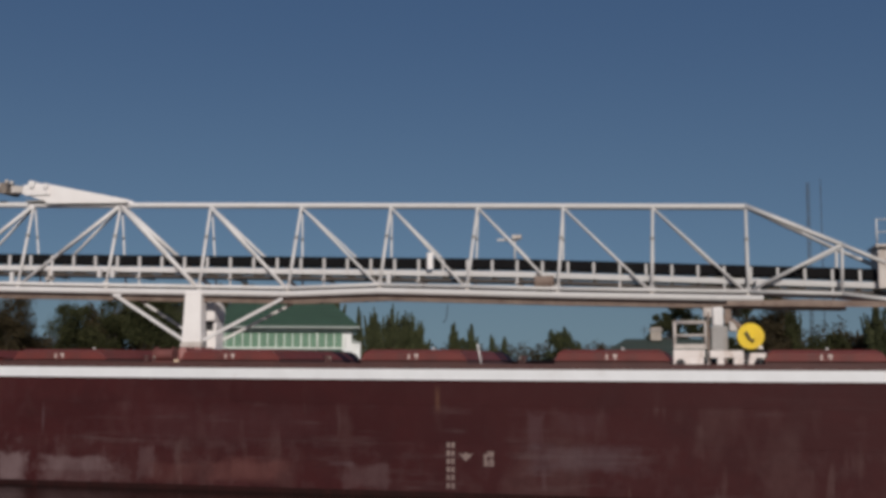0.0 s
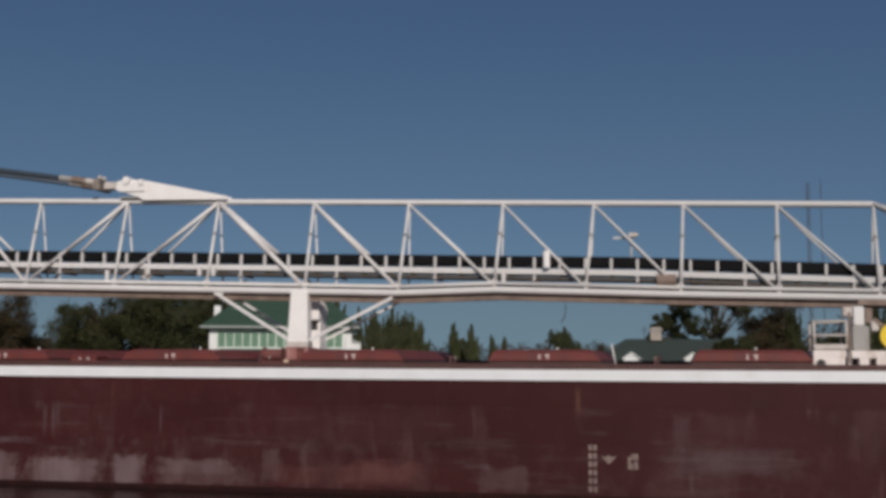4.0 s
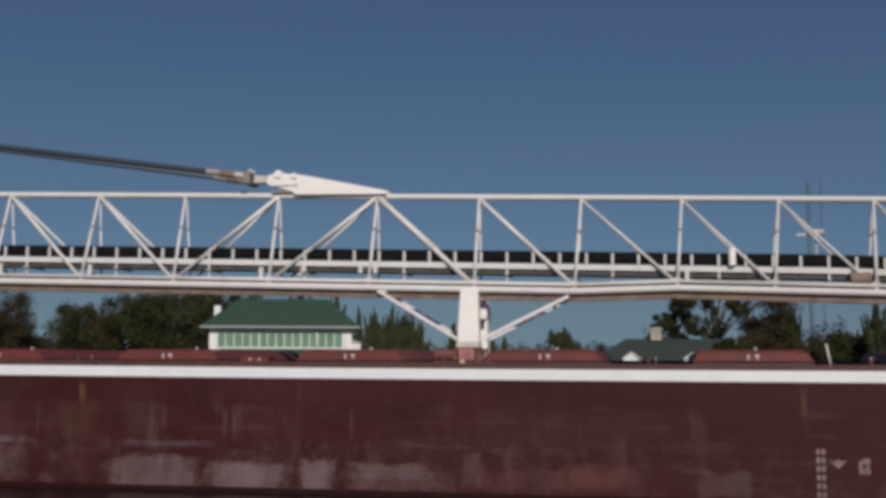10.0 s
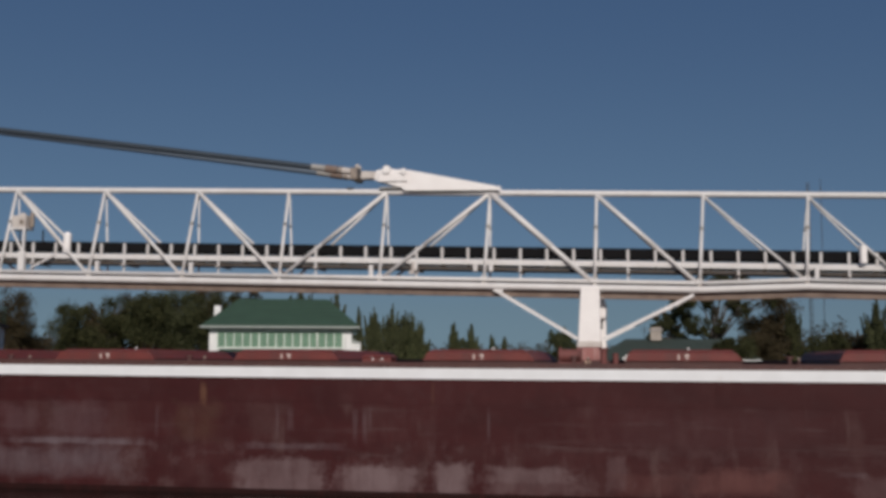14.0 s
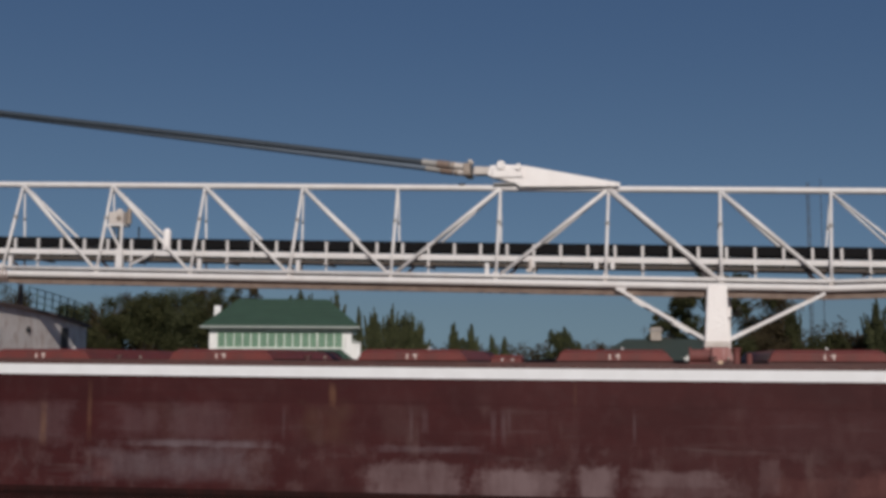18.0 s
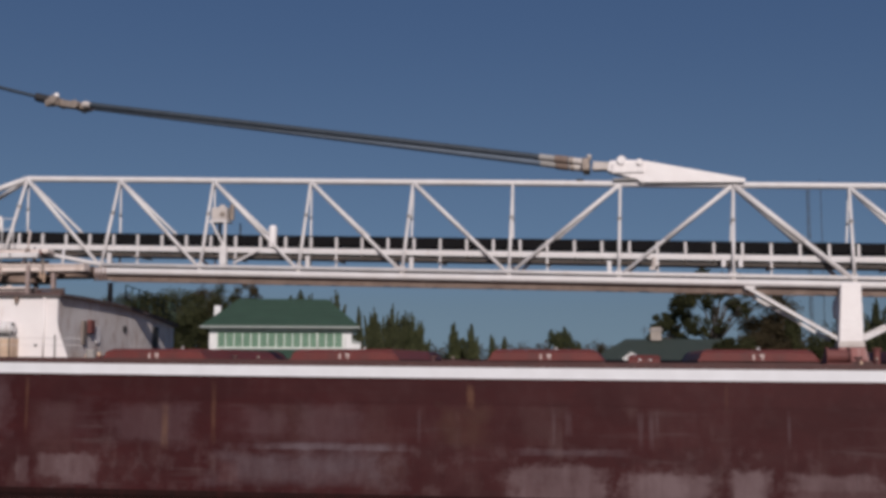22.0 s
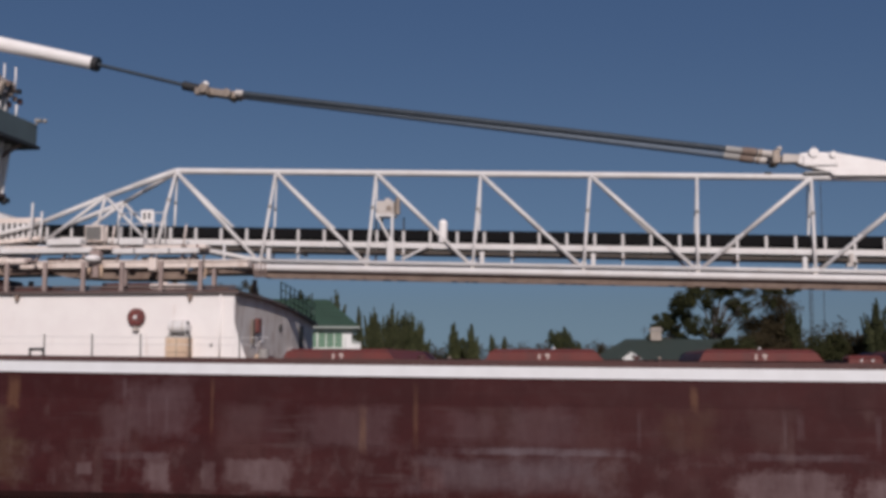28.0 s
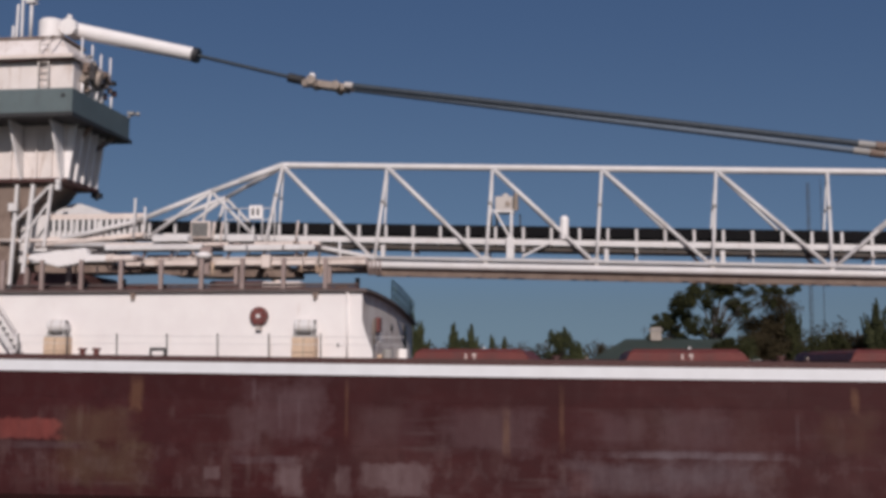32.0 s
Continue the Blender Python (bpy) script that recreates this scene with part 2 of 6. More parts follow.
    c = fields(c, (0.150, 0.122, 0.138), [(-43.38, 2.05, 2.82, 0.16, 0.39), (-43.48, 2.02, 3.41, 0.12, 0.37), (-34.21, 1.95, 1.99, 0.13, 0.29), (-58.77, 1.67, 1.32, 0.16, 0.24), (-67.06, 2.11, 1.78, 0.15, 0.26)], 0.6)
    c = fields(c, (0.120, 0.050, 0.046), [(-17.85, 0.84, 1.57, 0.41, 0.54), (-20.76, 0.75, 1.17, 0.41, 0.32), (-17.21, 1.01, 1.32, 0.42, 0.41), (-47.3, 1.05, 0.43, 0.41, 0.27)], 0.5)
    c = fields(c, (0.130, 0.092, 0.056), [(-65.07, 2.8, 1.61, 0.77, 0.35), (-64.84, 1.42, 2.01, 0.82, 0.32), (-38.21, 2.82, 0.99, 0.83, 0.18)], 0.6)
    c = fields(c, (0.190, 0.105, 0.060), [(-63.58, 4.03, 0.28, 0.75, 0.42), (-49.89, 2.78, 0.14, 0.78, 0.45), (-47.93, 3.31, 0.1, 1.07, 0.35), (-55.64, 3.52, 0.07, 1.13, 0.27), (-38.04, 4, 0.11, 0.49, 0.37), (-9.79, 3.75, 0.11, 0.55, 0.3), (-28.77, 3.97, 0.07, 0.56, 0.17), (-37.92, 3.93, 0.08, 0.51, 0.25)], 0.7)
    c = fields(c, (0.155, 0.116, 0.128), [(-34.93, 2.79, 0.07, 0.67, 0.26), (-34.4, 3.01, 0.14, 0.46, 0.24), (-31.81, 2.73, 0.1, 0.66, 0.29), (-31.43, 2.79, 0.1, 0.71, 0.31), (-26.63, 2.85, 0.06, 0.61, 0.26), (-5.7, 0.81, 0.09, 0.47, 0.22), (-59.08, 4.18, 0.09, 0.57, 0.24), (-58.1, 3.29, 0.08, 0.8, 0.19), (-57.4, 3.3, 0.06, 0.8, 0.19), (-39.93, 2.86, 0.07, 0.67, 0.19), (-31.22, 3.05, 0.08, 0.52, 0.24)], 0.7)
    c = fields(c, (0.215, 0.056, 0.048), [(-68.05, 2.7, 1.5, 0.38, 0.77)])
    l.new(c, b.inputs["Base Color"])
    b.inputs["Roughness"].default_value = 0.55
    b.inputs["Specular IOR Level"].default_value = 0.16
    bp = n.new("ShaderNodeBump")
    bp.inputs["Strength"].default_value, bp.inputs["Distance"].default_value = 0.35, 0.03
    l.new(grain(n, l, 1.1, (0.6, 1, 1), 4, 0.2, 0.8), bp.inputs["Height"])
    l.new(bp.outputs["Normal"], b.inputs["Normal"])
    return m


def leafy(name, a, b_, c_):
    """Foliage with each leaf clump in its own tone; the leaves let some light through."""
    m, n, l = nodes_of(name)
    b = n["Principled BSDF"]
    geo = n.new("ShaderNodeNewGeometry")
    ramp = n.new("ShaderNodeValToRGB")
    ramp.color_ramp.elements[0].color, ramp.color_ramp.elements[1].color = (*a, 1), (*c_, 1)
    e = ramp.color_ramp.elements.new(0.6)
    e.color = (*b_, 1)
    l.new(geo.outputs["Random Per Island"], ramp.inputs["Fac"])
    col = mixed(n, l, grain(n, l, 0.6, lo=0.35, hi=0.7), ramp.outputs["Color"], a)
    l.new(col, b.inputs["Base Color"])
    b.inputs["Roughness"].default_value = 0.8
    b.inputs["Specular IOR Level"].default_value = 0.1
    glow, both = n.new("ShaderNodeBsdfTranslucent"), n.new("ShaderNodeMixShader")
    l.new(col, glow.inputs["Color"])
    both.inputs["Fac"].default_value = 0.35
    l.new(b.outputs[0], both.inputs[1])
    l.new(glow.outputs[0], both.inputs[2])
    l.new(both.outputs[0], n["Material Output"].inputs["Surface"])
    return m


WHITE = surface("white_paint", (0.70, 0.69, 0.69), (0.62, 0.60, 0.59), (0.46, 0.37, 0.32), 0.45, dirt_lo=0.62)
BOOMWHITE = boom_paint()
BRIGHT = surface("fresh_white_paint", (0.83, 0.81, 0.80), (0.77, 0.74, 0.73), (0.55, 0.47, 0.42), 0.42, dirt_lo=0.66)
HOUSE_WHITE = surface("deckhouse_paint", (0.80, 0.77, 0.755), (0.75, 0.71, 0.70), (0.42, 0.27, 0.18), 0.5, dirt_lo=0.64, bump=0.004, streak=(1.2, 1.2, 0.2))
TOWER_WHITE = surface("tower_paint", (0.76, 0.71, 0.69), (0.66, 0.60, 0.57), (0.34, 0.23, 0.16), 0.55, dirt_lo=0.54, bump=0.006, streak=(1.4, 1.4, 0.3))
STRIPE = surface("stripe_paint", (0.72, 0.735, 0.76), (0.66, 0.67, 0.69), (0.52, 0.48, 0.47), 0.5, dirt_lo=0.66, streak=(0.5, 1, 0.8), bump=0.004)
FADED = surface("faded_mark", (0.22, 0.165, 0.15), (0.15, 0.105, 0.097), (0.07, 0.035, 0.035), 0.7, dirt_lo=0.47)
FIGURE = surface("faded_figure", (0.62, 0.53, 0.50), (0.50, 0.41, 0.38), (0.18, 0.10, 0.09), 0.7)
GREYWHITE = surface("weathered_white", (0.55, 0.51, 0.48), (0.46, 0.42, 0.39), (0.26, 0.19, 0.15), 0.6, dirt_lo=0.52)
HULL = hull_paint()
BOOT = surface("boot_top", (0.020, 0.0050, 0.0045), (0.013, 0.0040, 0.0038), (0.034, 0.0075, 0.007), 0.7)
BOOT.node_tree.nodes["Principled BSDF"].inputs["Specular IOR Level"].default_value = 0.15
DECKRED = surface("hatch_red", (0.150, 0.028, 0.024), (0.11, 0.024, 0.021), (0.075, 0.03, 0.028), 0.6, dirt_lo=0.5)
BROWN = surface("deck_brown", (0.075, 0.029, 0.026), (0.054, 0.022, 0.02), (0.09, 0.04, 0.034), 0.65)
CREAM = surface("weathered_cream", (0.74, 0.66, 0.61), (0.64, 0.55, 0.50), (0.36, 0.26, 0.21), 0.6, dirt_lo=0.55, scale=0.9)
POSTGREY = surface("dull_mauve_paint", (0.33, 0.26, 0.24), (0.25, 0.19, 0.175), (0.16, 0.10, 0.09), 0.7)
# brown of rusty metal, also laid on undersides to give their shade
PAN = surface("rust_and_shade_brown", (0.25, 0.19, 0.155), (0.15, 0.105, 0.085), (0.10, 0.06, 0.045), 0.7)
BELT = surface("black_rubber", (0.0065, 0.0064, 0.0075), (0.009, 0.0088, 0.0095), None, 0.85)
BELT.node_tree.nodes["Principled BSDF"].inputs["Specular IOR Level"].default_value = 0.12
STAINED = surface("stained_bulkhead", (0.72, 0.69, 0.67), (0.58, 0.53, 0.50), (0.30, 0.17, 0.11), 0.6, dirt_lo=0.50, scale=0.7, streak=(1.2, 1.2, 0.5))
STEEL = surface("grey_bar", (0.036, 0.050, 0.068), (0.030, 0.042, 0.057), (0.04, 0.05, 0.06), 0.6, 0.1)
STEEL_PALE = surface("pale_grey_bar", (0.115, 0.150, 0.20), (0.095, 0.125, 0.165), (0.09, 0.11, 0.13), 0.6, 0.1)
BARE = surface("bare_metal", (0.32, 0.27, 0.23), (0.24, 0.20, 0.17), (0.12, 0.09, 0.07), 0.5, 0.4)
RETURN = surface("return_rubber", (0.085, 0.070, 0.060), (0.06, 0.052, 0.046), None, 0.8)
DARK = surface("dark_metal", (0.03, 0.03, 0.032), (0.02, 0.02, 0.022), None, 0.6)
GREY = surface("grey_paint", (0.33, 0.32, 0.31), (0.27, 0.26, 0.25), (0.2, 0.16, 0.13), 0.55)
BLUEGREY = surface("blue_grey_paint", (0.112, 0.148, 0.155), (0.095, 0.126, 0.132), (0.08, 0.085, 0.085), 0.5)
YELLOW = surface("yellow_paint", (0.78, 0.56, 0.02), (0.68, 0.46, 0.02), (0.35, 0.2, 0.03), 0.45, dirt_lo=0.66)
RED = surface("red_paint", (0.28, 0.035, 0.03), (0.2, 0.03, 0.025), (0.1, 0.03, 0.03), 0.5)
PEDESTAL = surface("chipped_red_paint", (0.30, 0.12, 0.11), (0.20, 0.07, 0.065), (0.42, 0.30, 0.28), 0.65, dirt_lo=0.5)
HOSE = surface("red_hose", (0.16, 0.05, 0.045), (0.11, 0.035, 0.032), (0.07, 0.03, 0.03), 0.7)
TAN = surface("tan_locker", (0.62, 0.47, 0.34), (0.55, 0.40, 0.29), (0.36, 0.25, 0.17), 0.6)
ROOFEDGE = surface("roof_edge_paint", (0.115, 0.085, 0.080), (0.085, 0.064, 0.06), (0.06, 0.04, 0.035), 0.65)
GREENRAIL = surface("green_paint", (0.03, 0.07, 0.055), (0.025, 0.05, 0.04), None, 0.5)

# ---- ground and water ----
m, n, l = nodes_of("grass_ground")
c = mixed(n, l, grain(n, l, 0.4, lo=0.35, hi=0.65), (0.07, 0.085, 0.03), (0.11, 0.10, 0.05))
c = mixed(n, l, grain(n, l, 6.0, lo=0.4, hi=0.7), c, (0.05, 0.065, 0.025))
l.new(c, n["Principled BSDF"].inputs["Base Color"])
n["Principled BSDF"].inputs["Roughness"].default_value = 0.9
GRASS = m
m, n, l = nodes_of("canal_water")
b = n["Principled BSDF"]
b.inputs["Base Color"].default_value = (0.007, 0.006, 0.005, 1)
b.inputs["Roughness"].default_value = 0.08
b.inputs["Specular IOR Level"].default_value = 0.35
bp = n.new("ShaderNodeBump")
bp.inputs["Strength"].default_value, bp.inputs["Distance"].default_value = 0.35, 0.08
l.new(grain(n, l, 1.3, (0.6, 1.4, 1), 5, 0.2, 0.8), bp.inputs["Height"])
l.new(bp.outputs["Normal"], b.inputs["Normal"])
WATER = m
WATER_Z = 0.1
BANK = 3.4
land = thing("ground_base", (0, 0, 0), "", "")
g = Shape()
rows = [(-900, 3.2), (7, 3.2), (8, -3.0), (78, -3.0), (82, BANK), (260, BANK), (1200, BANK), (4200, BANK)]
xs = [-4000, -900, -200, 0, 200, 900, 4000]
g.add([(x, y, z) for y, z in rows for x in xs], [(j * 7 + i, j * 7 + i + 1, j * 7 + i + 8, j * 7 + i + 7) for j in range(7) for i in range(6)])
ground = part("ground", g, GRASS, land)
ground.parent = None
tagged(ground, "grassy canal banks on both sides of the water", "ground", kind="structure")
w = part("water", Shape().add([(-4000, 7.4, WATER_Z), (4000, 7.4, WATER_Z), (4000, 80.6, WATER_Z), (-4000, 80.6, WATER_Z)], [(0, 1, 2, 3)]), WATER, land)
w.parent = None
tagged(w, "dark rippled canal water beside the ship", "water", kind="structure")
bpy.data.objects.remove(land)

# ---- the ship ----
PIVOT = Vector((-31.5, 50.4, 0.0))


def ship_pose(t):
    """Where the ship lies at t seconds: it slides ahead and swings slowly to port."""
    k = t / 10
    x = 1.05 * (12.45 * k + 0.135 * k * k - 0.0277 * k ** 3)
    y = 1.05 * (-0.378 * k + 0.028 * k * k)
    return pose(PIVOT.x + x, PIVOT.y + y, 0, 0, 0, math.degrees(0.0354 * k - 0.0017 * k * k))


def sheer(x):
    """Height of the top of the white sheer stripe."""
    u = x / 105
    return 4.972 + 0.1316 * u + 0.946 * u * u


NEAR, FAR = 42.0, 58.0
ship = aboard("ship", tuple(PIVOT), "maroon bulk carrier with white stripe, unloading boom and aft pilothouse", "ship")

# hull shell, tapering to a bow and a rounded stern far outside the view
stations = [(-101, 3.2), (-99, 5.6), (-94, 7.4)] + [(-86 + 8 * i, 8.0) for i in range(13)] + [(24, 8.0), (34, 6.8), (42, 4.2), (47, 1.2), (48.5, 0.15)]
h = Shape()
for x, half in stations:
    top, c = (sheer(x) - 0.03 if x < 25 else sheer(24) + (x - 24) * 0.02), 50.0
    h.v += [(x, c - half, top), (x, c - half, -0.6), (x, c - half * 0.9, -2.2), (x, c + half * 0.9, -2.2), (x, c + half, -0.6), (x, c + half, top)]
for i in range(len(stations) - 1):
    for j in range(6):
        h.f.append((i * 6 + j, i * 6 + (j + 1) % 6, i * 6 + 6 + (j + 1) % 6, i * 6 + 6 + j))
h.f += [(0, 1, 2, 3, 4, 5), tuple(len(h.v) - 6 + j for j in range(6))]
h.s = [False] * len(h.f)
hull = part("hull", h, HULL, ship, "weathered maroon steel hull with chalky scuffs")

# plating: three strakes of plates, each a little proud of the shell
cuts = [-84 + 7.3 * i for i in range(15)]


def seam(x, k):
    """Height of the hull's seams below the white stripe, from the top one down."""
    return (sheer(x) - 0.445, sheer(x) - 1.40, 2.13 + 0.25 * (sheer(x) - 4.97), 0.42)[k]


for k, off in ((0, 0.0), (1, 3.1), (2, 1.2)):
    for i in range(14):
        a, b_ = cuts[i] + 0.006 + off, cuts[i + 1] - 0.006 + off
        part("hull_plate", Shape().prism([(a, seam(a, k + 1) + 0.012), (b_, seam(b_, k + 1) + 0.012), (b_, seam(b_, k)), (a, seam(a, k))], NEAR - 0.009, NEAR + 0.05), HULL, hull)
xs = [-86 + 4 * i for i in range(28)]


def band(z_of_a, z_of_b, y0, y1):
    s = Shape()
    for x0, x1 in zip(xs, xs[1:]):
        s.loft([(x0, y0, z_of_b(x0)), (x1, y0, z_of_b(x1)), (x1, y1, z_of_b(x1)), (x0, y1, z_of_b(x0))], [(x0, y0, z_of_a(x0)), (x1, y0, z_of_a(x1)), (x1, y1, z_of_a(x1)), (x0, y1, z_of_a(x0))])
    return s


part("sheer_stripe", band(lambda x: sheer(x) - 0.03, lambda x: sheer(x) - 0.44, NEAR - 0.03, NEAR + 0.04), STRIPE, ship, "broad white painted stripe along the hull top")
part("gunwale", band(lambda x: sheer(x) + 0.19, lambda x: sheer(x) - 0.028, NEAR - 0.016, NEAR + 0.28), BROWN, ship, "dark brown deck edge bar")
part("boot_top", Shape().box(-86, 24, NEAR - 0.02, NEAR + 0.03, -0.6, 0.30), BOOT, ship, "dark wet band at the waterline")
part("deck", band(lambda x: sheer(x) + 0.03, lambda x: sheer(x) - 0.1, NEAR + 0.28, FAR - 0.05), BROWN, ship, "dark red-brown steel deck")

# draught marks: unreadable figures as bars, and two faded emblems
for i in range(6):
    z = 1.97 - 0.305 * i
    mark = Shape().box(-9.42, -9.29, NEAR - 0.019, NEAR, z, z + 0.20)
    mark.box(-9.24, -9.11, NEAR - 0.019, NEAR, z, z + 0.20)
    part("draught_mark", mark, FADED, hull)
em = Shape().prism([(-8.98, 1.79), (-8.8, 1.59), (-8.68, 1.47), (-8.55, 1.59), (-8.38, 1.79), (-8.55, 1.73), (-8.68, 1.81), (-8.8, 1.73)], NEAR - 0.019, NEAR)
part("emblem", em, FADED, hull, "faded pale hull emblem")
em = Shape().box(-7.98, -7.60, NEAR - 0.019, NEAR, 1.30, 1.52).box(-7.98, -7.86, NEAR - 0.019, NEAR, 1.52, 1.76).box(-7.86, -7.60, NEAR - 0.019, NEAR, 1.64, 1.86).box(-7.74, -7.64, NEAR - 0.019, NEAR, 1.52, 1.60)
part("emblem", em, FADED, hull, "faded pale square hull mark")

# hatches every 8 m: single-piece covers on coamings, each with two painted figures
for i in range(8):
    cx = -51.40 + 8.01 * i
    hatch = aboard("hatch_cover", (cx, 50, 4.9), "flat rust-red steel hatch cover on a brown coaming", "hatch", "hatches along the deck")
    cover = Shape()
    cover.loft(ring(cx - 2.22, cx + 2.24, 44.22, 55.8, 5.30), ring(cx - 2.06, cx + 2.0, 44.22, 55.8, 5.60))
    cover.loft(ring(cx - 2.06, cx + 2.0, 44.22, 55.8, 5.601), ring(cx - 1.9, cx + 1.85, 44.6, 55.4, 5.72))
    part("cover", cover, DECKRED, hatch, "rust-red steel lid", 0.02)
    part("coaming", Shape().loft(ring(cx - 2.28, cx + 2.34, 44.26, 55.7, 4.9), ring(cx - 2.18, cx + 2.20, 44.26, 55.7, 5.298)), BROWN, hatch, "dark brown hatch coaming")
    part("number_bar", Shape().box(cx - 0.20, cx - 0.13, 44.19, 44.25, 5.33, 5.54), FIGURE, hatch)
    part("number_bar", Shape().box(cx + 0.07, cx + 0.23, 44.19, 44.25, 5.44, 5.54).box(cx + 0.13, cx + 0.20, 44.19, 44.25, 5.33, 5.44), FIGURE, hatch)
    part("edge_flange", Shape().box(cx - 2.25, cx + 2.27, 44.19, 44.26, 5.275, 5.315), DECKRED, hatch)
    lift = Shape().tube((cx + 0.3, 46.6, 5.70), (cx + 0.3, 46.6, 5.83), 0.035, n=8).box(cx + 0.2, cx + 0.4, 46.5, 46.7, 5.70, 5.745)
    part("lifting_eye", lift, WHITE, hatch, "pale lifting eye")
    # a pale valve stands in the gap behind each hatch
    vb = aboard("deck_valve", (cx + 4.35, 44.6, 4.95), "small pale valve on the brown deck", "valve", "valves between the hatches")
    part("stem", Shape().tube((cx + 4.35, 44.6, 4.95), (cx + 4.35, 44.6, 5.38), 0.05, n=8), BROWN, vb)
    part("cap", Shape().tube((cx + 4.35, 44.6, 5.36), (cx + 4.35, 44.6, 5.43), 0.06, 0.045, n=10), BARE, vb)
db = aboard("deck_box", (-31.6, 45.0, 5.0), "low rust-red steel box on the deck between two hatches", "box")
part("body", Shape().box(-32.2, -30.98, 44.5, 45.5, 4.98, 5.40), DECKRED, db, "", 0.02)
part("lid", Shape().loft(ring(-32.24, -30.94, 44.46, 45.54, 5.402), ring(-32.1, -31.08, 44.6, 45.4, 5.50)), DECKRED, db)
for x in (-31.75, -31.35):
    part("latch", Shape().box(x - 0.035, x + 0.035, 44.44, 44.5, 5.28, 5.36), WHITE, db, "pale latch")
part("deck_pipe", Shape().tube((-54, 43.3, 5.16), (8, 43.3, 5.06), 0.06, n=8), BROWN, ship, "brown fire main along the deck")
part("deck_pipe", Shape().tube((-54, 55.4, 5.25), (8, 55.4, 5.17), 0.12, n=8), BROWN, ship, "brown fire main along the deck")
for x in (-6.9, -15.3, -23.6, -31.4, -39.9, -48.2):
    v = Shape().tube((x, 45.0, 5.0), (x, 45.0, 5.42), 0.07, n=8).tube((x - 0.16, 45.0, 5.42), (x + 0.16, 45.0, 5.42), 0.05, n=8)
    part("vent_pipe", v, BROWN, ship)
part("stanchion", Shape().tube((-8.48, 44.2, 5.0), (-8.66, 44.2, 5.95), 0.035, n=6), WHITE, ship)
for x in (5.3,):
    part("roller", Shape().box(x - 0.12, x + 0.12, 44.3, 44.5, 5.05, 5.36), GREYWHITE, ship)

# ---- unloading boom ----
BX = [2.1, -1.9, -5.95, -10.0, -14.05, -18.45, -22.9, -27.75, -32.5, -37.2, -41.9, -46.6, -51.2, -55.95]
TX = [2.1, -1.85, -5.8, -9.7, -13.8, -18.2, -22.82, -27.6, -32.4, -37.1, -41.6, -46.35, -51.0, -55.6, -60.28]


def top_z(x):
    return 12.02 - 0.0293 * x


def low_z(x):
    """Lower chord: straight, with a small step up outboard of the saddle."""
    z = 8.11 - 0.0268 * x
    step = min(1.0, max(0.0, (x + 18.45) / 4.4))
    return z + 0.16 * step + 0.06 * step * min(1.0, max(0.0, (-5.95 - x) / 8.1))


YT, YN, YF = 49.6, 48.63, 50.57
px = [6.0, 2.1, -1.9, -5.95, -10.0, -14.05, -18.45, -56.2]


def side_girder(y0, y1, lo, hi):
    s = Shape()
    for x0, x1 in zip(px, px[1:]):
        s.loft([(x1, y0 + 0.05, low_z(x1) - lo), (x0, y0 + 0.05, low_z(x0) - lo), (x0, y1, low_z(x0) - lo), (x1, y1, low_z(x1) - lo)], [(x1, y0, low_z(x1) - hi), (x0, y0, low_z(x0) - hi), (x0, y1, low_z(x0) - hi), (x1, y1, low_z(x1) - hi)])
    return s


boom = aboard("unloading_boom", (-64, 49.6, 8.6), "long white triangular lattice boom carrying a black belt conveyor", "boom")
# brown bands carry the shade below the edge beams in their colour
part("side_girder", side_girder(48.72, 48.92, 0.71, 0.38), PAN, boom, "brown plate in the tone of the boom's shaded underside")
part("side_girder", side_girder(50.28, 50.48, 0.66, 0.38), PAN, boom)
part("top_chord", Shape().tube((2.1, YT, top_z(2.1) - 0.01), (-60.28, YT, top_z(-60.28) + 0.05), 0.14, n=12), BOOMWHITE, boom)
for y in (YN, YF):
    s = Shape()
    s2 = Shape()
    for x0, x1 in zip(BX, BX[1:]):
        s.tube((x0, y, low_z(x0)), (x1, y, low_z(x1)), 0.085, n=8)
    for x0, x1 in zip([2.7] + px[1:], px[1:]):
        s2.tube((x0, y, low_z(x0) - 0.30), (x1, y, low_z(x1) - 0.30), 0.155, n=10)
    part("lower_chord", s, BOOMWHITE, boom)
    part("edge_beam", s2, BOOMWHITE, boom)


part("skirt_plate", Shape().prism([(1.2, low_z(1.2) - 0.62), (9.6, low_z(9.6) - 0.55), (9.6, low_z(9.6) - 0.36), (4.4, low_z(4.4) - 0.30), (1.2, low_z(1.2) - 0.42)], 48.40, 48.46), PAN, boom, "brown-grey plate under the boom end")


def strut(x0, z0, x1, z1, y, r, name="diagonal"):
    """From a top node on the middle line to a lower node on one side, with a sleeve at its lower third."""
    a, b_ = Vector((x0, YT + (0.06 if y > YT else -0.06), z0)), Vector((x1, y, z1))
    if y > YT:
        r *= 0.62 if name == "leg" else 0.8
    s = Shape().tube(a, b_, r, n=8)
    if name == "leg":
        s.tube(a.lerp(b_, 0.40), b_, r * 1.12, n=8)
    elif r > 0.08:
        s.tube(a, a.lerp(b_, 0.62), r * 1.22, n=8)
    ob = part(name, s, BOOMWHITE, boom)
    if name == "leg":
        part("splice", Shape().tube(a.lerp(b_, 0.375), a.lerp(b_, 0.405), r * 1.5, n=8), GREY, ob, "dark splice collar")
    return ob


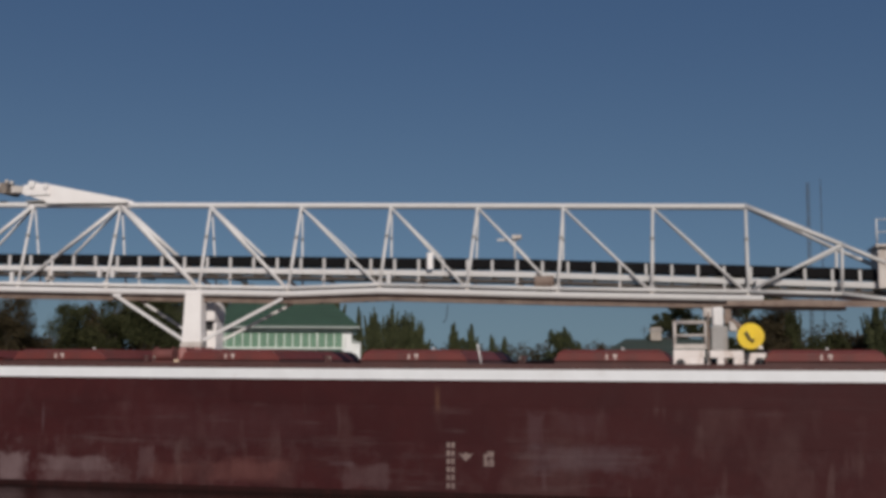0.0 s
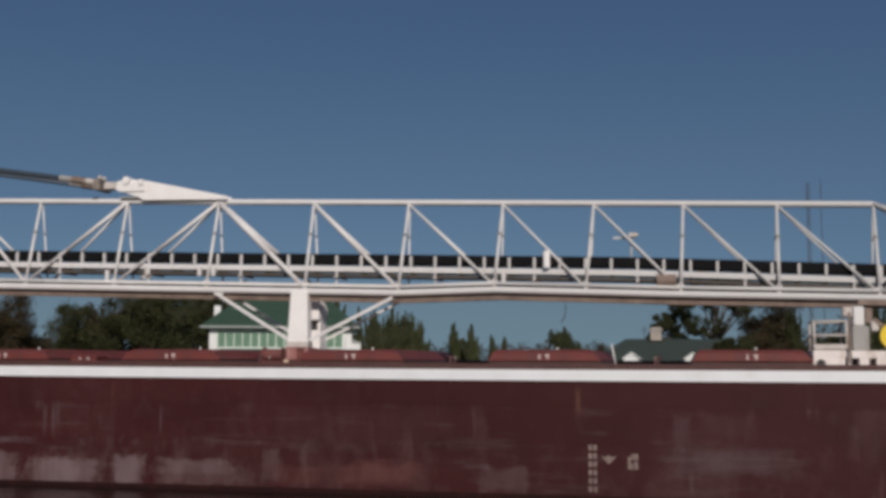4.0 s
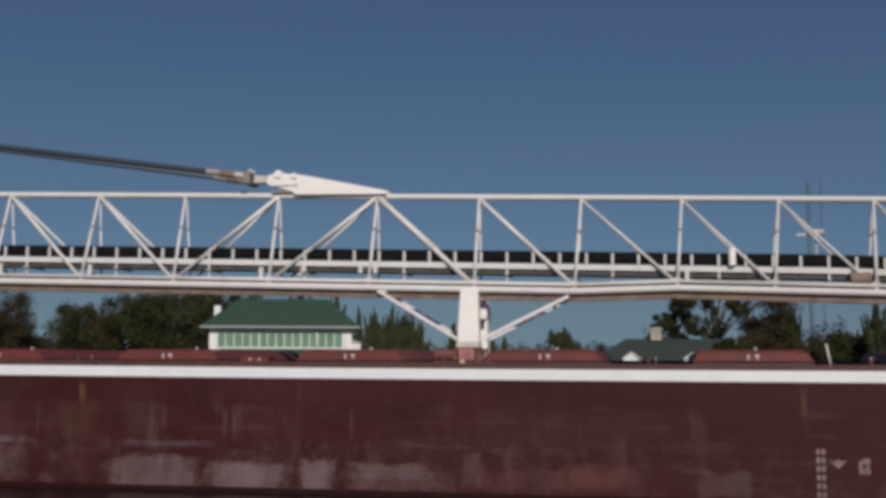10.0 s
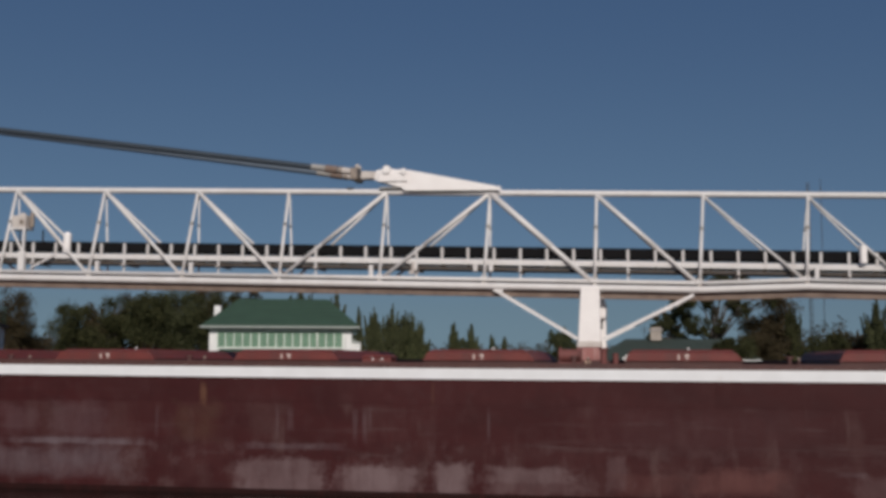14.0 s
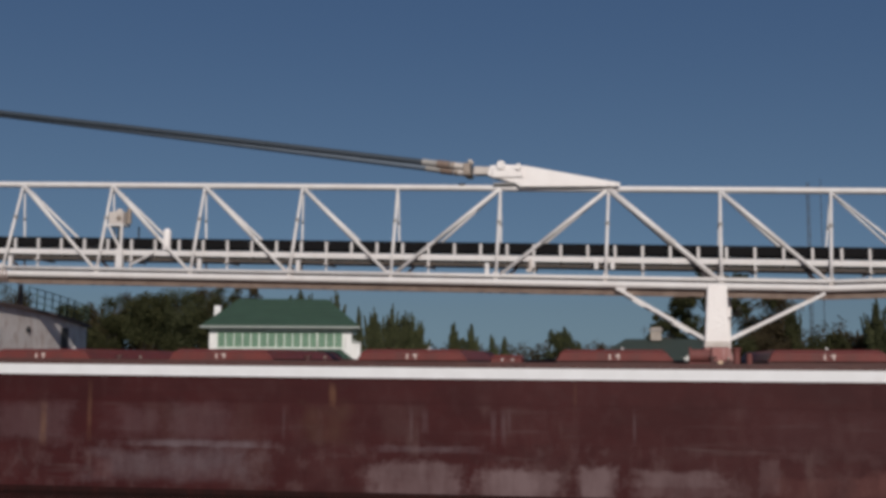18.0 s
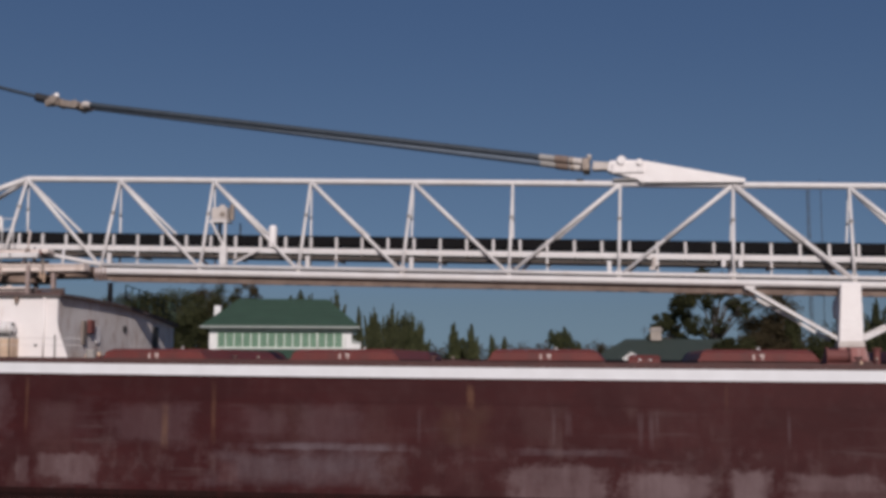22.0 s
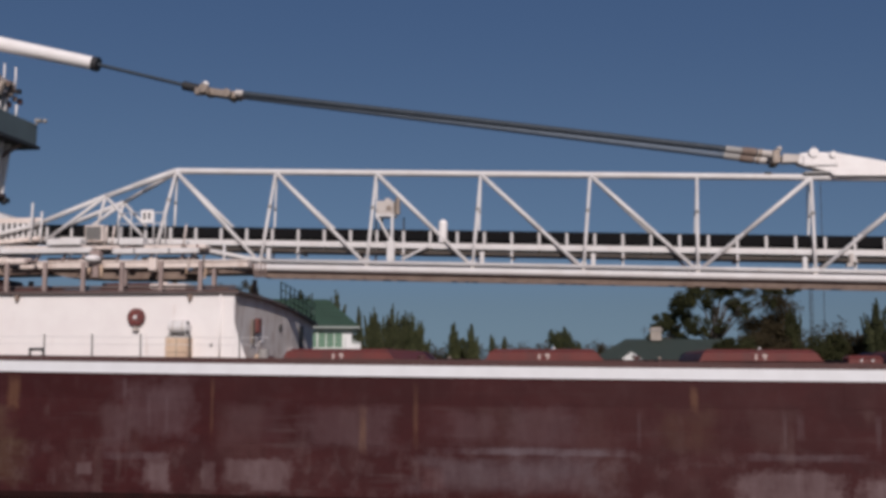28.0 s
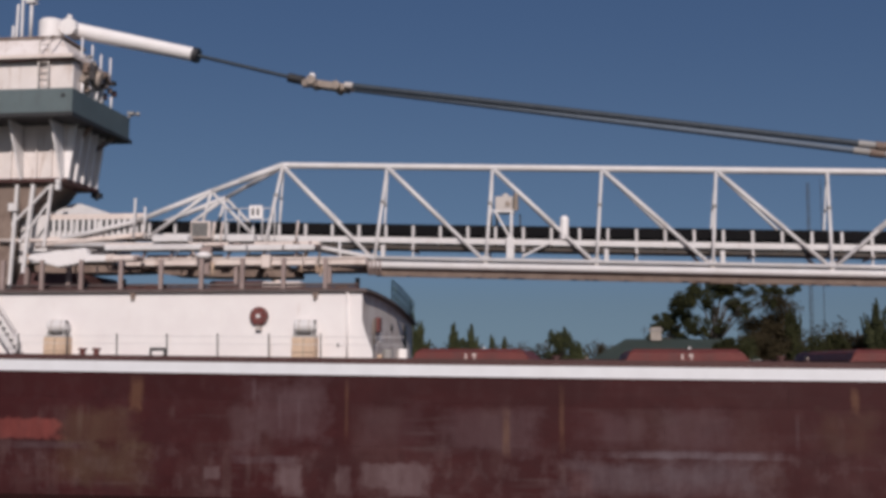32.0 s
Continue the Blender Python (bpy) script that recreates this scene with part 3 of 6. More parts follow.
for y in (YN, YF):
    for x0, x1 in zip(TX, BX):
        strut(x0, top_z(x0), x1, low_z(x1), y, 0.066, "leg")
    for i in range(6):
        strut(TX[6 - i], top_z(TX[6 - i]) - 0.08, BX[5 - i] - 0.12, low_z(BX[5 - i]), y, 0.062 if i else 0.09)
    strut(TX[7], top_z(TX[7]), BX[6] - 0.15, low_z(BX[6]), y, 0.115)
    strut(TX[7], top_z(TX[7]), BX[8] + 0.15, low_z(BX[8]), y, 0.082)
    strut(TX[8], top_z(TX[8]), BX[9] + 0.15, low_z(BX[9]), y, 0.082)
    for i in range(9, 14):
        strut(TX[i + 1], top_z(TX[i + 1]), BX[i] - 0.12, low_z(BX[i]), y, 0.082)
    # outer end: sloping chord with one short bay
    strut(2.1, top_z(2.1), 5.9, 10.12, y, 0.10)
    part("diagonal", Shape().tube((5.9, y, 10.12), (7.6, y, 9.32), 0.09, n=8), BOOMWHITE, boom)
    part("diagonal", Shape().tube((5.85, y, 10.1), (2.3, y, 8.3), 0.075, n=8), BOOMWHITE, boom)
    part("leg", Shape().tube((5.9, y, 10.12), (5.85, y, 8.05), 0.065, n=8), BOOMWHITE, boom)
    part("lower_chord", Shape().tube((2.1, y, low_z(2.1)), (5.85, y, 8.08), 0.085, n=8).tube((5.85, y, 8.08), (9.6, y, 7.55), 0.09, n=8), BOOMWHITE, boom)
    # heel end: chords closing on the pivot
    strut(-60.28, top_z(-60.28) + 0.04, -63.2, 12.57, y, 0.115)
    part("upper_heel_chord", Shape().tube((-63.2, y, 12.57), (-66.6, y, 11.3), 0.115, n=8).tube((-66.6, y, 11.3), (-70.4, y, 10.45), 0.10, n=8), BOOMWHITE, boom)
    strut(-60.28, top_z(-60.28), -60.72, 10.35, y, 0.075, "leg")
    part("leg", Shape().tube((-63.2, y, 12.57), (-63.65, y, 10.9), 0.07, n=8), BOOMWHITE, boom)
    part("diagonal", Shape().tube((-63.2, y, 12.57), (-61.4, y, 10.75), 0.07, n=8), BOOMWHITE, boom)
    part("diagonal", Shape().tube((-63.2, y, 12.57), (-66.0, y, 10.6), 0.08, n=8), BOOMWHITE, boom)
    part("lower_heel_chord", Shape().tube((-55.95, y, 9.6), (-59.0, y, 10.2), 0.10, n=8).tube((-59.0, y, 10.2), (-71.0, y, 10.3), 0.12, n=8), BOOMWHITE, boom)
    for x1 in BX:
        part("gusset", Shape().prism([(x1 - 0.2, low_z(x1)), (x1 + 0.2, low_z(x1)), (x1 + 0.07, low_z(x1) + 0.2), (x1 - 0.07, low_z(x1) + 0.2)], y - 0.02, y + 0.02), BOOMWHITE, boom)
        part("hanger", Shape().box(x1 - 0.07, x1 + 0.07, y - 0.05, y + 0.05, low_z(x1) - 0.40, low_z(x1) - 0.05), GREYWHITE, boom)

# conveyor: trough, stringers and idler brackets
cx_ = [7.0, 2.1, -8.0, -14.0, -30.0, -46.0, -56.0]


def run_box(y0, y1, lo, hi, pts=cx_):
    s = Shape()
    for x0, x1 in zip(pts, pts[1:]):
        s.loft([(x1, y0, line(x1) + lo), (x0, y0, line(x0) + lo), (x0, y1, line(x0) + lo), (x1, y1, line(x1) + lo)], [(x1, y0, line(x1) + hi), (x0, y0, line(x0) + hi), (x0, y1, line(x0) + hi), (x1, y1, line(x1) + hi)])
    return s


def line(x):
    """Mean level of the lower chord, which the conveyor follows, up to the heel."""
    return 8.17 - 0.0272 * x - 0.0175 * max(0.0, x + 8)


HEEL = [9.0, 2.1, -8.0, -14.0, -30.0, -46.0, -60.0, -71.0]
conveyor = part("conveyor", run_box(49.02, 50.18, 0.98, 1.42, HEEL), BELT, boom, "black rubber conveyor belt with side skirts")
part("stringer", run_box(48.93, 49.0, 0.61, 0.85, HEEL), BOOMWHITE, conveyor)
part("stringer", run_box(50.2, 50.27, 0.61, 0.85, HEEL), BOOMWHITE, conveyor)
part("return_belt", run_box(49.0, 50.2, 0.37, 0.50, HEEL[:-1]), RETURN, conveyor)
k = 0
x = 6.61
while x > -70.5:
    tall = 0.50
    near_side = Shape().box(x - 0.05, x + 0.05, 48.88, 48.98, line(x) + 0.85, line(x) + 0.85 + tall)
    part("idler_bracket", near_side, BOOMWHITE, conveyor)
    part("idler_bracket", Shape().box(x - 0.038, x + 0.038, 50.22, 50.32, line(x) + 0.85, line(x) + 0.85 + tall), BOOMWHITE, conveyor)
    part("idler_roller", Shape().tube((x, 49.02, line(x) + 0.55), (x, 50.18, line(x) + 0.55), 0.06, n=8), RETURN, conveyor)
    if k % 4 == 1:
        part("hanger", Shape().box(x - 0.04, x + 0.04, 48.9, 48.97, line(x) + 0.02, line(x) + 0.6), BOOMWHITE, conveyor)
        part("cross_beam", Shape().box(x - 0.06, x + 0.06, 48.7, 50.5, line(x) + 0.3, line(x) + 0.36), GREYWHITE, conveyor)
    x -= 1.094 if x > -2 else (1.129 if x > -17.8 else 1.174)
    k += 1

# equipment on the boom
eq = part("drive_box", Shape().box(-50.84, -50.1, 48.9, 49.5, 11.62, 12.2), GREYWHITE, boom, "weathered white machinery box on a stand", 0.03)
part("dome", Shape().ball((-50.42, 49.2, 12.2), 0.17, 10, 6), GREYWHITE, eq)
part("gauge", Shape().tube((-50.3, 48.86, 11.88), (-50.3, 48.9, 11.88), 0.12, n=10), BARE, eq)
part("motor", Shape().tube((-49.98, 49.3, 11.65), (-49.98, 49.3, 12.38), 0.11, n=10), BARE, eq)
part("shelf", Shape().box(-50.9, -50.05, 48.85, 49.6, 11.52, 11.62), WHITE, eq)
part("stand_leg", Shape().beam((-50.14, 48.9, 11.54), (-50.16, 48.9, 10.4), 0.11, 0.11), BOOMWHITE, boom)
part("stand_brace", Shape().beam((-50.82, 48.9, 11.55), (-50.2, 48.9, 10.42), 0.09, 0.09), BOOMWHITE, boom)
part("stand_leg", Shape().beam((-50.85, 50.1, 11.6), (-50.85, 50.1, 10.3), 0.12, 0.12), GREY, boom)
part("stand_leg", Shape().beam((-49.85, 50.1, 11.6), (-49.85, 50.1, 10.3), 0.06, 0.06), DARK, boom)
part("pedestal", Shape().box(-50.36, -50.03, 48.75, 49.0, 9.55, 10.44), BOOMWHITE, boom, "", 0.02)
part("brace", Shape().beam((-49.7, 48.8, 9.62), (-48.5, 48.8, 10.22), 0.08, 0.08), BOOMWHITE, boom)
part("vent_cowl", Shape().tube((-47.95, 49.0, 10.35), (-47.93, 49.0, 11.15), 0.19, n=12).ball((-47.93, 49.0, 11.16), 0.2), BRIGHT, boom, "white domed vent cowl")
part("cable_drum", Shape().tube((-11.75, 48.8, 9.38), (-11.75, 48.8, 10.12), 0.16, n=12), BRIGHT, boom, "white upright canister")
part("motor", Shape().tube((-6.98, 48.8, 8.72), (-6.15, 48.8, 8.72), 0.30, n=12).box(-6.9, -6.25, 48.7, 49.0, 8.25, 8.6), PAN, boom, "weathered brown-grey drive motor", 0.02)
wl_ = part("work_light", Shape().tube((-8.1, 50.2, 9.6), (-8.1, 50.2, 10.85), 0.045, n=6).box(-8.9, -7.95, 50.1, 50.3, 10.75, 10.83), BOOMWHITE, boom, "pale work light on a thin pole")
part("lamp_head", Shape().box(-8.2, -7.8, 50.0, 50.4, 10.83, 11.0), GREYWHITE, wl_)
part("ventilator", Shape().tube((-31.0, 49.0, 9.2), (-31.0, 49.0, 9.7), 0.12).box(-31.2, -30.8, 48.9, 49.1, 9.15, 9.3), GREYWHITE, boom)
for x in (2.5, -13.65, -27.45, -28.15, -32.9, -41.5, -46.2, -55.6):
    part("junction_box", Shape().box(x - 0.09, x + 0.09, 48.62, 48.8, low_z(x) + (0.36 if -28.5 < x < -27 else 0.06), low_z(x) + (0.78 if -28.5 < x < -27 else 0.56)), BOOMWHITE, boom, "", 0.015)
part("cable", Shape().tube((-10.9, 48.7, 7.75), (-10.95, 48.7, 7.2), 0.02, n=5).tube((-10.95, 48.7, 7.2), (-11.1, 48.7, 6.95), 0.02, n=5), DARK, boom)

# head of the boom with its platform and guard rails
hd = part("head_platform", Shape().box(7.2, 9.6, 48.4, 50.8, 10.0, 10.1).box(7.3, 7.9, 48.6, 50.6, 8.3, 10.0).tube((8.9, 48.6, 8.9), (8.9, 50.6, 8.9), 0.5, n=14), GREYWHITE, boom, "pale head pulley housing with platform")
for x in (7.25, 8.05, 8.85, 9.55):
    part("rail_post", Shape().tube((x, 48.45, 10.1), (x, 48.45, 11.15), 0.03, n=6), WHITE, hd)
for z in (10.6, 11.12):
    part("rail", Shape().tube((7.25, 48.45, z), (9.55, 48.45, z), 0.025, n=6), WHITE, hd)
part("panel", Shape().box(7.75, 8.15, 48.35, 48.5, 8.6, 9.8), WHITE, hd, "", 0.02)

# lifting lug on the top chord, tie bars, ram and mast head
lug = Shape()
for y in (49.28, 49.84):
    lug.prism([(-27.1, 12.92), (-27.1, 13.08), (-31.2, 13.93), (-32.2, 14.02), (-32.85, 13.98), (-32.95, 13.55), (-32.5, 13.40), (-31.7, 13.16), (-31.5, 13.0)], y, y + 0.08)
lug.prism([(-27.3, 12.92), (-27.3, 13.04), (-31.2, 13.78), (-32.4, 13.82), (-32.4, 13.5), (-31.7, 13.2), (-31.5, 13.0)], 49.36, 49.84)
lg = part("lifting_lug", lug, BRIGHT, boom, "bright white tapered lifting bracket", 0.015)
for x, z, r in ((-31.55, 13.88, 0.14), (-32.33, 13.98, 0.19)):
    part("pin", Shape().tube((x, 49.12, z), (x, 50.08, z), r, n=14), BRIGHT, lg)
part("pin_block", Shape().box(-32.75, -31.35, 49.2, 49.28, 13.42, 13.88), BRIGHT, lg, "", 0.03)
# grey plate added where the lug's dark shadow lies above the chord
part("lug_shade_plate", Shape().box(-32.7, -31.75, 49.3, 49.9, 13.13, 13.2), GREY, lg)
rig = aboard("boom_hoist", (-71.5, 49.9, 19.72), "hoist gear with dark tie bars and white hydraulic ram", "hoist gear")
part("clevis", Shape().prism([(-32.7, 13.62), (-32.8, 13.92), (-33.55, 13.98), (-33.6, 13.62)], 49.3, 49.42).prism([(-32.7, 13.62), (-32.8, 13.92), (-33.55, 13.98), (-33.6, 13.62)], 49.78, 49.9), GREYWHITE, rig, "worn pale clevis", 0.01)
part("clevis_rod", Shape().tube((-32.6, 49.6, 13.76), (-33.6, 49.6, 13.8), 0.12, n=10), DARK, rig)
part("end_block", Shape().box(-34.02, -33.70, 49.0, 50.3, 13.55, 14.10), BARE, rig, "dark worn cross block", 0.03)
for y in (49.15, 49.55):
    part("bolt", Shape().tube((-33.72, y, 14.08), (-33.72, y, 14.24), 0.10, n=8), GREYWHITE, rig)
part("bracket", Shape().box(-34.3, -34.0, 49.5, 49.7, 13.08, 13.24), DARK, boom)
# near bar dark, far bar pale: the pair's tone difference is put into colour
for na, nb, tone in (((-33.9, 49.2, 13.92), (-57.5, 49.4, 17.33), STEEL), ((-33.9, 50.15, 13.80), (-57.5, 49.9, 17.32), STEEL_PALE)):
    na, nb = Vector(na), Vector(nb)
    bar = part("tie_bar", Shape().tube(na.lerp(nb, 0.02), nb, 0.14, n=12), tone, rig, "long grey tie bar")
    for f0, f1, rr, skin in ((0.0, 0.030, 0.16, GREYWHITE), (0.022, 0.028, 0.185, BARE), (0.032, 0.056, 0.185, PAN), (0.0565, 0.085, 0.152, GREY), (0.985, 1.0, 0.15, GREYWHITE)):
        part("sleeve", Shape().tube(na.lerp(nb, f0), na.lerp(nb, f1), rr, n=12), skin, bar)
jt = Shape().prism([(-57.4, 17.1), (-57.4, 17.4), (-58.6, 17.62), (-59.4, 17.72), (-59.5, 17.5), (-58.6, 17.3)], 49.5, 50.1)
jt.tube((-57.9, 49.2, 17.32), (-57.9, 50.4, 17.32), 0.2, n=12).tube((-59.0, 49.2, 17.58), (-59.0, 50.4, 17.58), 0.22, n=12)
jo = part("link_joint", jt, BARE, rig, "worn bare metal link joint between bars and ram", 0.02)
part("collar", Shape().tube((-59.5, 49.9, 17.72), (-60.2, 49.95, 17.90), 0.21, n=12), DARK, jo)
part("block", Shape().box(-59.45, -58.75, 49.3, 49.6, 17.3, 17.62), BARE, jo, "dark worn block", 0.05)
part("knob", Shape().ball((-59.05, 49.7, 17.86), 0.15, 9, 6), BRIGHT, jo)
ram = part("hydraulic_ram", Shape().tube((-64.7, 50.1, 19.13), (-70.45, 50.2, 20.50), 0.31, 0.36, n=18), BRIGHT, rig, "thick white hydraulic ram")
part("rod", Shape().tube((-60.1, 49.95, 17.90), (-64.8, 50.1, 19.16), 0.085, n=10), STEEL, ram, "thin dark steel ram rod")
part("end_cap", Shape().tube((-64.48, 50.1, 19.07), (-64.72, 50.1, 19.135), 0.345, n=18), DARK, ram)
part("eye", Shape().tube((-70.55, 49.5, 20.5), (-70.55, 50.5, 20.5), 0.41, n=9).ball((-70.5, 49.6, 20.95), 0.13, 8, 5), BRIGHT, ram)

# saddle that carries the boom
col = Shape()
col.loft([(-23.65, 48.4, 5.86), (-22.655, 48.4, 5.86), (-22.655, 49.0, 5.86), (-23.65, 49.0, 5.86)], [(-23.50, 48.4, 8.5), (-22.70, 48.4, 8.5), (-22.70, 49.0, 8.5), (-23.50, 49.0, 8.5)])
sad = aboard("boom_rest", (-23.15, 49.8, 4.95), "white steel boom rest with sloping braces on a red pedestal", "boom rest")
part("column", col, BRIGHT, sad, "", 0.03)
part("column_foot", Shape().loft(ring(-23.69, -22.61, 48.36, 49.04, 5.87), ring(-23.65, -22.64, 48.37, 49.03, 6.12)), GREYWHITE, sad, "grimy foot of the column", 0.02)
part("far_head", Shape().loft(ring(-23.43, -22.47, 49.42, 50.7, 7.12), ring(-23.46, -22.445, 49.4, 50.75, 7.75)).loft(ring(-23.46, -22.445, 49.4, 50.75, 7.751), ring(-23.30, -22.60, 49.55, 50.6, 8.1)), BRIGHT, sad, "cream rounded head of the far leg", 0.06)
part("far_panel", Shape().box(-23.34, -22.62, 49.7, 50.6, 6.68, 7.12), DARK, sad, "dark opening in the far leg")
part("far_leg", Shape().loft(ring(-23.3, -22.62, 49.65, 50.6, 5.3), ring(-23.15, -22.62, 49.7, 50.6, 6.68)).box(-22.618, -22.48, 49.7, 50.6, 5.3, 7.12), BRIGHT, sad)
for y in (48.6, 50.6):
    bw, bh_ = (0.11, 0.14) if y < 50 else (0.09, 0.11)
    part("brace", Shape().beam((-27.2, y, 8.35), (-23.6, y, 6.2), bw, bh_), WHITE, sad)
    part("brace", Shape().beam((-18.72, y, 8.1), (-22.6, y, 6.2), bw, bh_), WHITE, sad)
    part("brace_pad", Shape().prism([(-27.35, 8.42), (-26.85, 8.42), (-27.0, 8.2), (-27.3, 8.3)], y - 0.06, y + 0.06), WHITE, sad)
part("pedestal", Shape().loft(ring(-23.8, -22.5, 48.2, 51.6, 5.28), ring(-23.68, -22.62, 48.3, 51.5, 5.86)), PEDESTAL, sad, "chipped red-brown pedestal", 0.04)
part("foot", Shape().box(-24.0, -22.3, 48.2, 51.6, 4.95, 5.3), BROWN, sad)
win = aboard("deck_winch", (-23.9, 47.4, 5.0), "dull red deck winch at the boom rest", "winch")
part("drum", Shape().tube((-24.3, 47.4, 5.5), (-23.5, 47.4, 5.5), 0.27, n=14), HOSE, win)
part("base", Shape().box(-24.4, -23.4, 47.0, 47.8, 5.0, 5.24), HOSE, win, "", 0.01)
part("drum_flange", Shape().tube((-24.36, 47.4, 5.5), (-24.28, 47.4, 5.5), 0.36, n=14), HOSE, win)
part("drum_flange", Shape().tube((-23.5, 47.4, 5.5), (-23.42, 47.4, 5.5), 0.36, n=14), HOSE, win)
part("valve", Shape().box(-23.25, -23.05, 46.9, 47.1, 5.05, 5.3), TAN, ship, "small tan valve box", 0.03)
part("mooring_bitt", Shape().tube((-22.5, 47.0, 5.0), (-22.5, 47.0, 5.75), 0.14).tube((-22.5, 47.0, 5.75), (-22.5, 47.0, 5.82), 0.2).tube((-22.0, 47.0, 5.0), (-22.0, 47.0, 5.6), 0.12), HOSE, ship)

# ---- deckhouse ----
def camber(y):
    """How far the deckhouse roof has fallen at y, from its near edge to the far one."""
    return 0.85 * max(0.0, (y - 44) / 12.2) ** 2.1


CY = [43.75, 44.05, 46.0, 48.0, 50.0, 52.0, 54.0, 56.05, 56.35]


def front_panel(x0, x1, z0, z1):
    """A sheet across the ship whose top follows the camber."""
    s = Shape()
    for ya, yb in zip(CY[1:-1], CY[2:-1]):
        s.loft([(x0, ya, z0), (x1, ya, z0), (x1, yb, z0), (x0, yb, z0)], [(x0, ya, z1 - camber(ya)), (x1, ya, z1 - camber(ya)), (x1, yb, z1 - camber(yb)), (x0, yb, z1 - camber(yb))])
    return s


walls = Shape().box(-82, -55.5, 43.9, 44.05, 5.0, 7.86)
dh = aboard("deckhouse", (-68, 50, 5.0), "white steel deckhouse with dark roof edge and stained bulkhead", "deckhouse")
part("side_wall", walls, HOUSE_WHITE, dh)
part("side_wall", Shape().box(-82, -55.5, 56.05, 56.2, 5.0, 7.0), HOUSE_WHITE, dh)
part("front_wall", front_panel(-55.62, -55.5, 5.0, 7.86), STAINED, dh, "rust-stained white forward bulkhead")
part("rear_wall", front_panel(-82, -81.88, 5.0, 7.86), HOUSE_WHITE, dh)
rf_ = Shape()
for ya, yb in zip(CY, CY[1:]):
    rf_.loft([(-82.1, ya, 7.862 - camber(ya)), (-55.3, ya, 7.862 - camber(ya)), (-55.3, yb, 7.862 - camber(yb)), (-82.1, yb, 7.862 - camber(yb))], [(-82.1, ya, 7.99 - camber(ya)), (-55.3, ya, 7.99 - camber(ya)), (-55.3, yb, 7.99 - camber(yb)), (-82.1, yb, 7.99 - camber(yb))])
part("roof", rf_, ROOFEDGE, dh, "dark grey-brown roof edge")
part("stain_panel", Shape().box(-55.49, -55.42, 46.05, 46.4, 5.9, 6.95), BARE, dh, "dark rust-stained panel", 0.02)
part("base_box", Shape().box(-55.45, -54.95, 46.7, 47.6, 4.98, 5.45), HOSE, dh, "", 0.03)
part("gusset", Shape().prism([(-55.495, 5.0), (-54.85, 5.0), (-55.05, 5.5), (-55.4, 6.4), (-55.495, 6.8)], 43.9, 43.96), HOUSE_WHITE, dh)
part("pipe", Shape().tube((-56.05, 43.84, 5.1), (-56.05, 43.84, 7.86), 0.05, n=8), HOUSE_WHITE, dh)
for x in (-57.3, -64.6, -71.0):
    part("bracket", Shape().prism([(x - 0.12, 7.86), (x + 0.12, 7.86), (x + 0.05, 7.6), (x - 0.05, 7.55)], 43.78, 43.9), PAN, dh)
for cx in (-59.5, -74.5):
    hr = aboard("hose_reel", (cx, 43.86, 6.5), "round reel of dull red hose on the deckhouse wall", "hose reel", "hose reels")
    part("reel", Shape().tube((cx, 43.86, 6.94), (cx, 43.74, 6.94), 0.36, n=22).tube((cx, 43.74, 6.94), (cx, 43.70, 6.94), 0.36, 0.31, n=22), HOSE, hr)
    part("hub", Shape().box(cx - 0.07, cx + 0.07, 43.66, 43.70, 6.87, 7.01), WHITE, hr)
    part("shelf", Shape().box(cx - 0.11, cx + 0.11, 43.7, 43.9, 6.40, 6.56), GREYWHITE, hr)
    for a in range(6):
        q = a * 1.0472
        part("spoke", Shape().beam((cx + 0.1 * math.cos(q), 43.69, 6.94 + 0.1 * math.sin(q)), (cx + 0.31 * math.cos(q), 43.69, 6.94 + 0.33 * math.sin(q)), 0.03, 0.03), RED, hr)
for cx in (-57.62, -67.5):
    lk = aboard("locker", (cx, 43.6, 5.02), "tan wooden deck locker with a white covered float on top", "locker", "deck lockers")
    part("body", Shape().box(cx - 0.45, cx + 0.45, 43.3, 43.88, 5.02, 6.12), TAN, lk, "", 0.02)
    part("door_seam", Shape().box(cx - 0.015, cx + 0.015, 43.285, 43.3, 5.2, 6.08), BARE, lk)
    can = Shape().tube((cx - 0.36, 43.62, 6.55), (cx + 0.34, 43.62, 6.55), 0.25, n=16).tube((cx - 0.42, 43.62, 6.55), (cx - 0.36, 43.62, 6.55), 0.17, 0.25, n=16).tube((cx + 0.34, 43.62, 6.55), (cx + 0.40, 43.62, 6.55), 0.25, 0.17, n=16)
    part("float_canister", can, WHITE, lk, "white raft canister")
    for dx in (-0.2, 0.18):
        part("strap", Shape().tube((cx + dx - 0.025, 43.62, 6.55), (cx + dx + 0.025, 43.62, 6.55), 0.258, n=16), GREYWHITE, lk)
    part("tray", Shape().box(cx - 0.42, cx + 0.42, 43.35, 43.88, 6.12, 6.2).box(cx - 0.36, cx - 0.30, 43.4, 43.85, 6.2, 6.34).box(cx + 0.28, cx + 0.34, 43.4, 43.85, 6.2, 6.34), GREY, lk)
    part("latch", Shape().ball((cx + 0.42, 43.4, 6.72), 0.06, 8, 4), DARK, lk)
    part("latch", Shape().ball((cx + 0.42, 43.4, 6.36), 0.06, 8, 4), DARK, lk)
part("scupper", Shape().tube((-56.4, 43.88, 5.85), (-56.4, 43.82, 5.85), 0.05), DARK, dh)
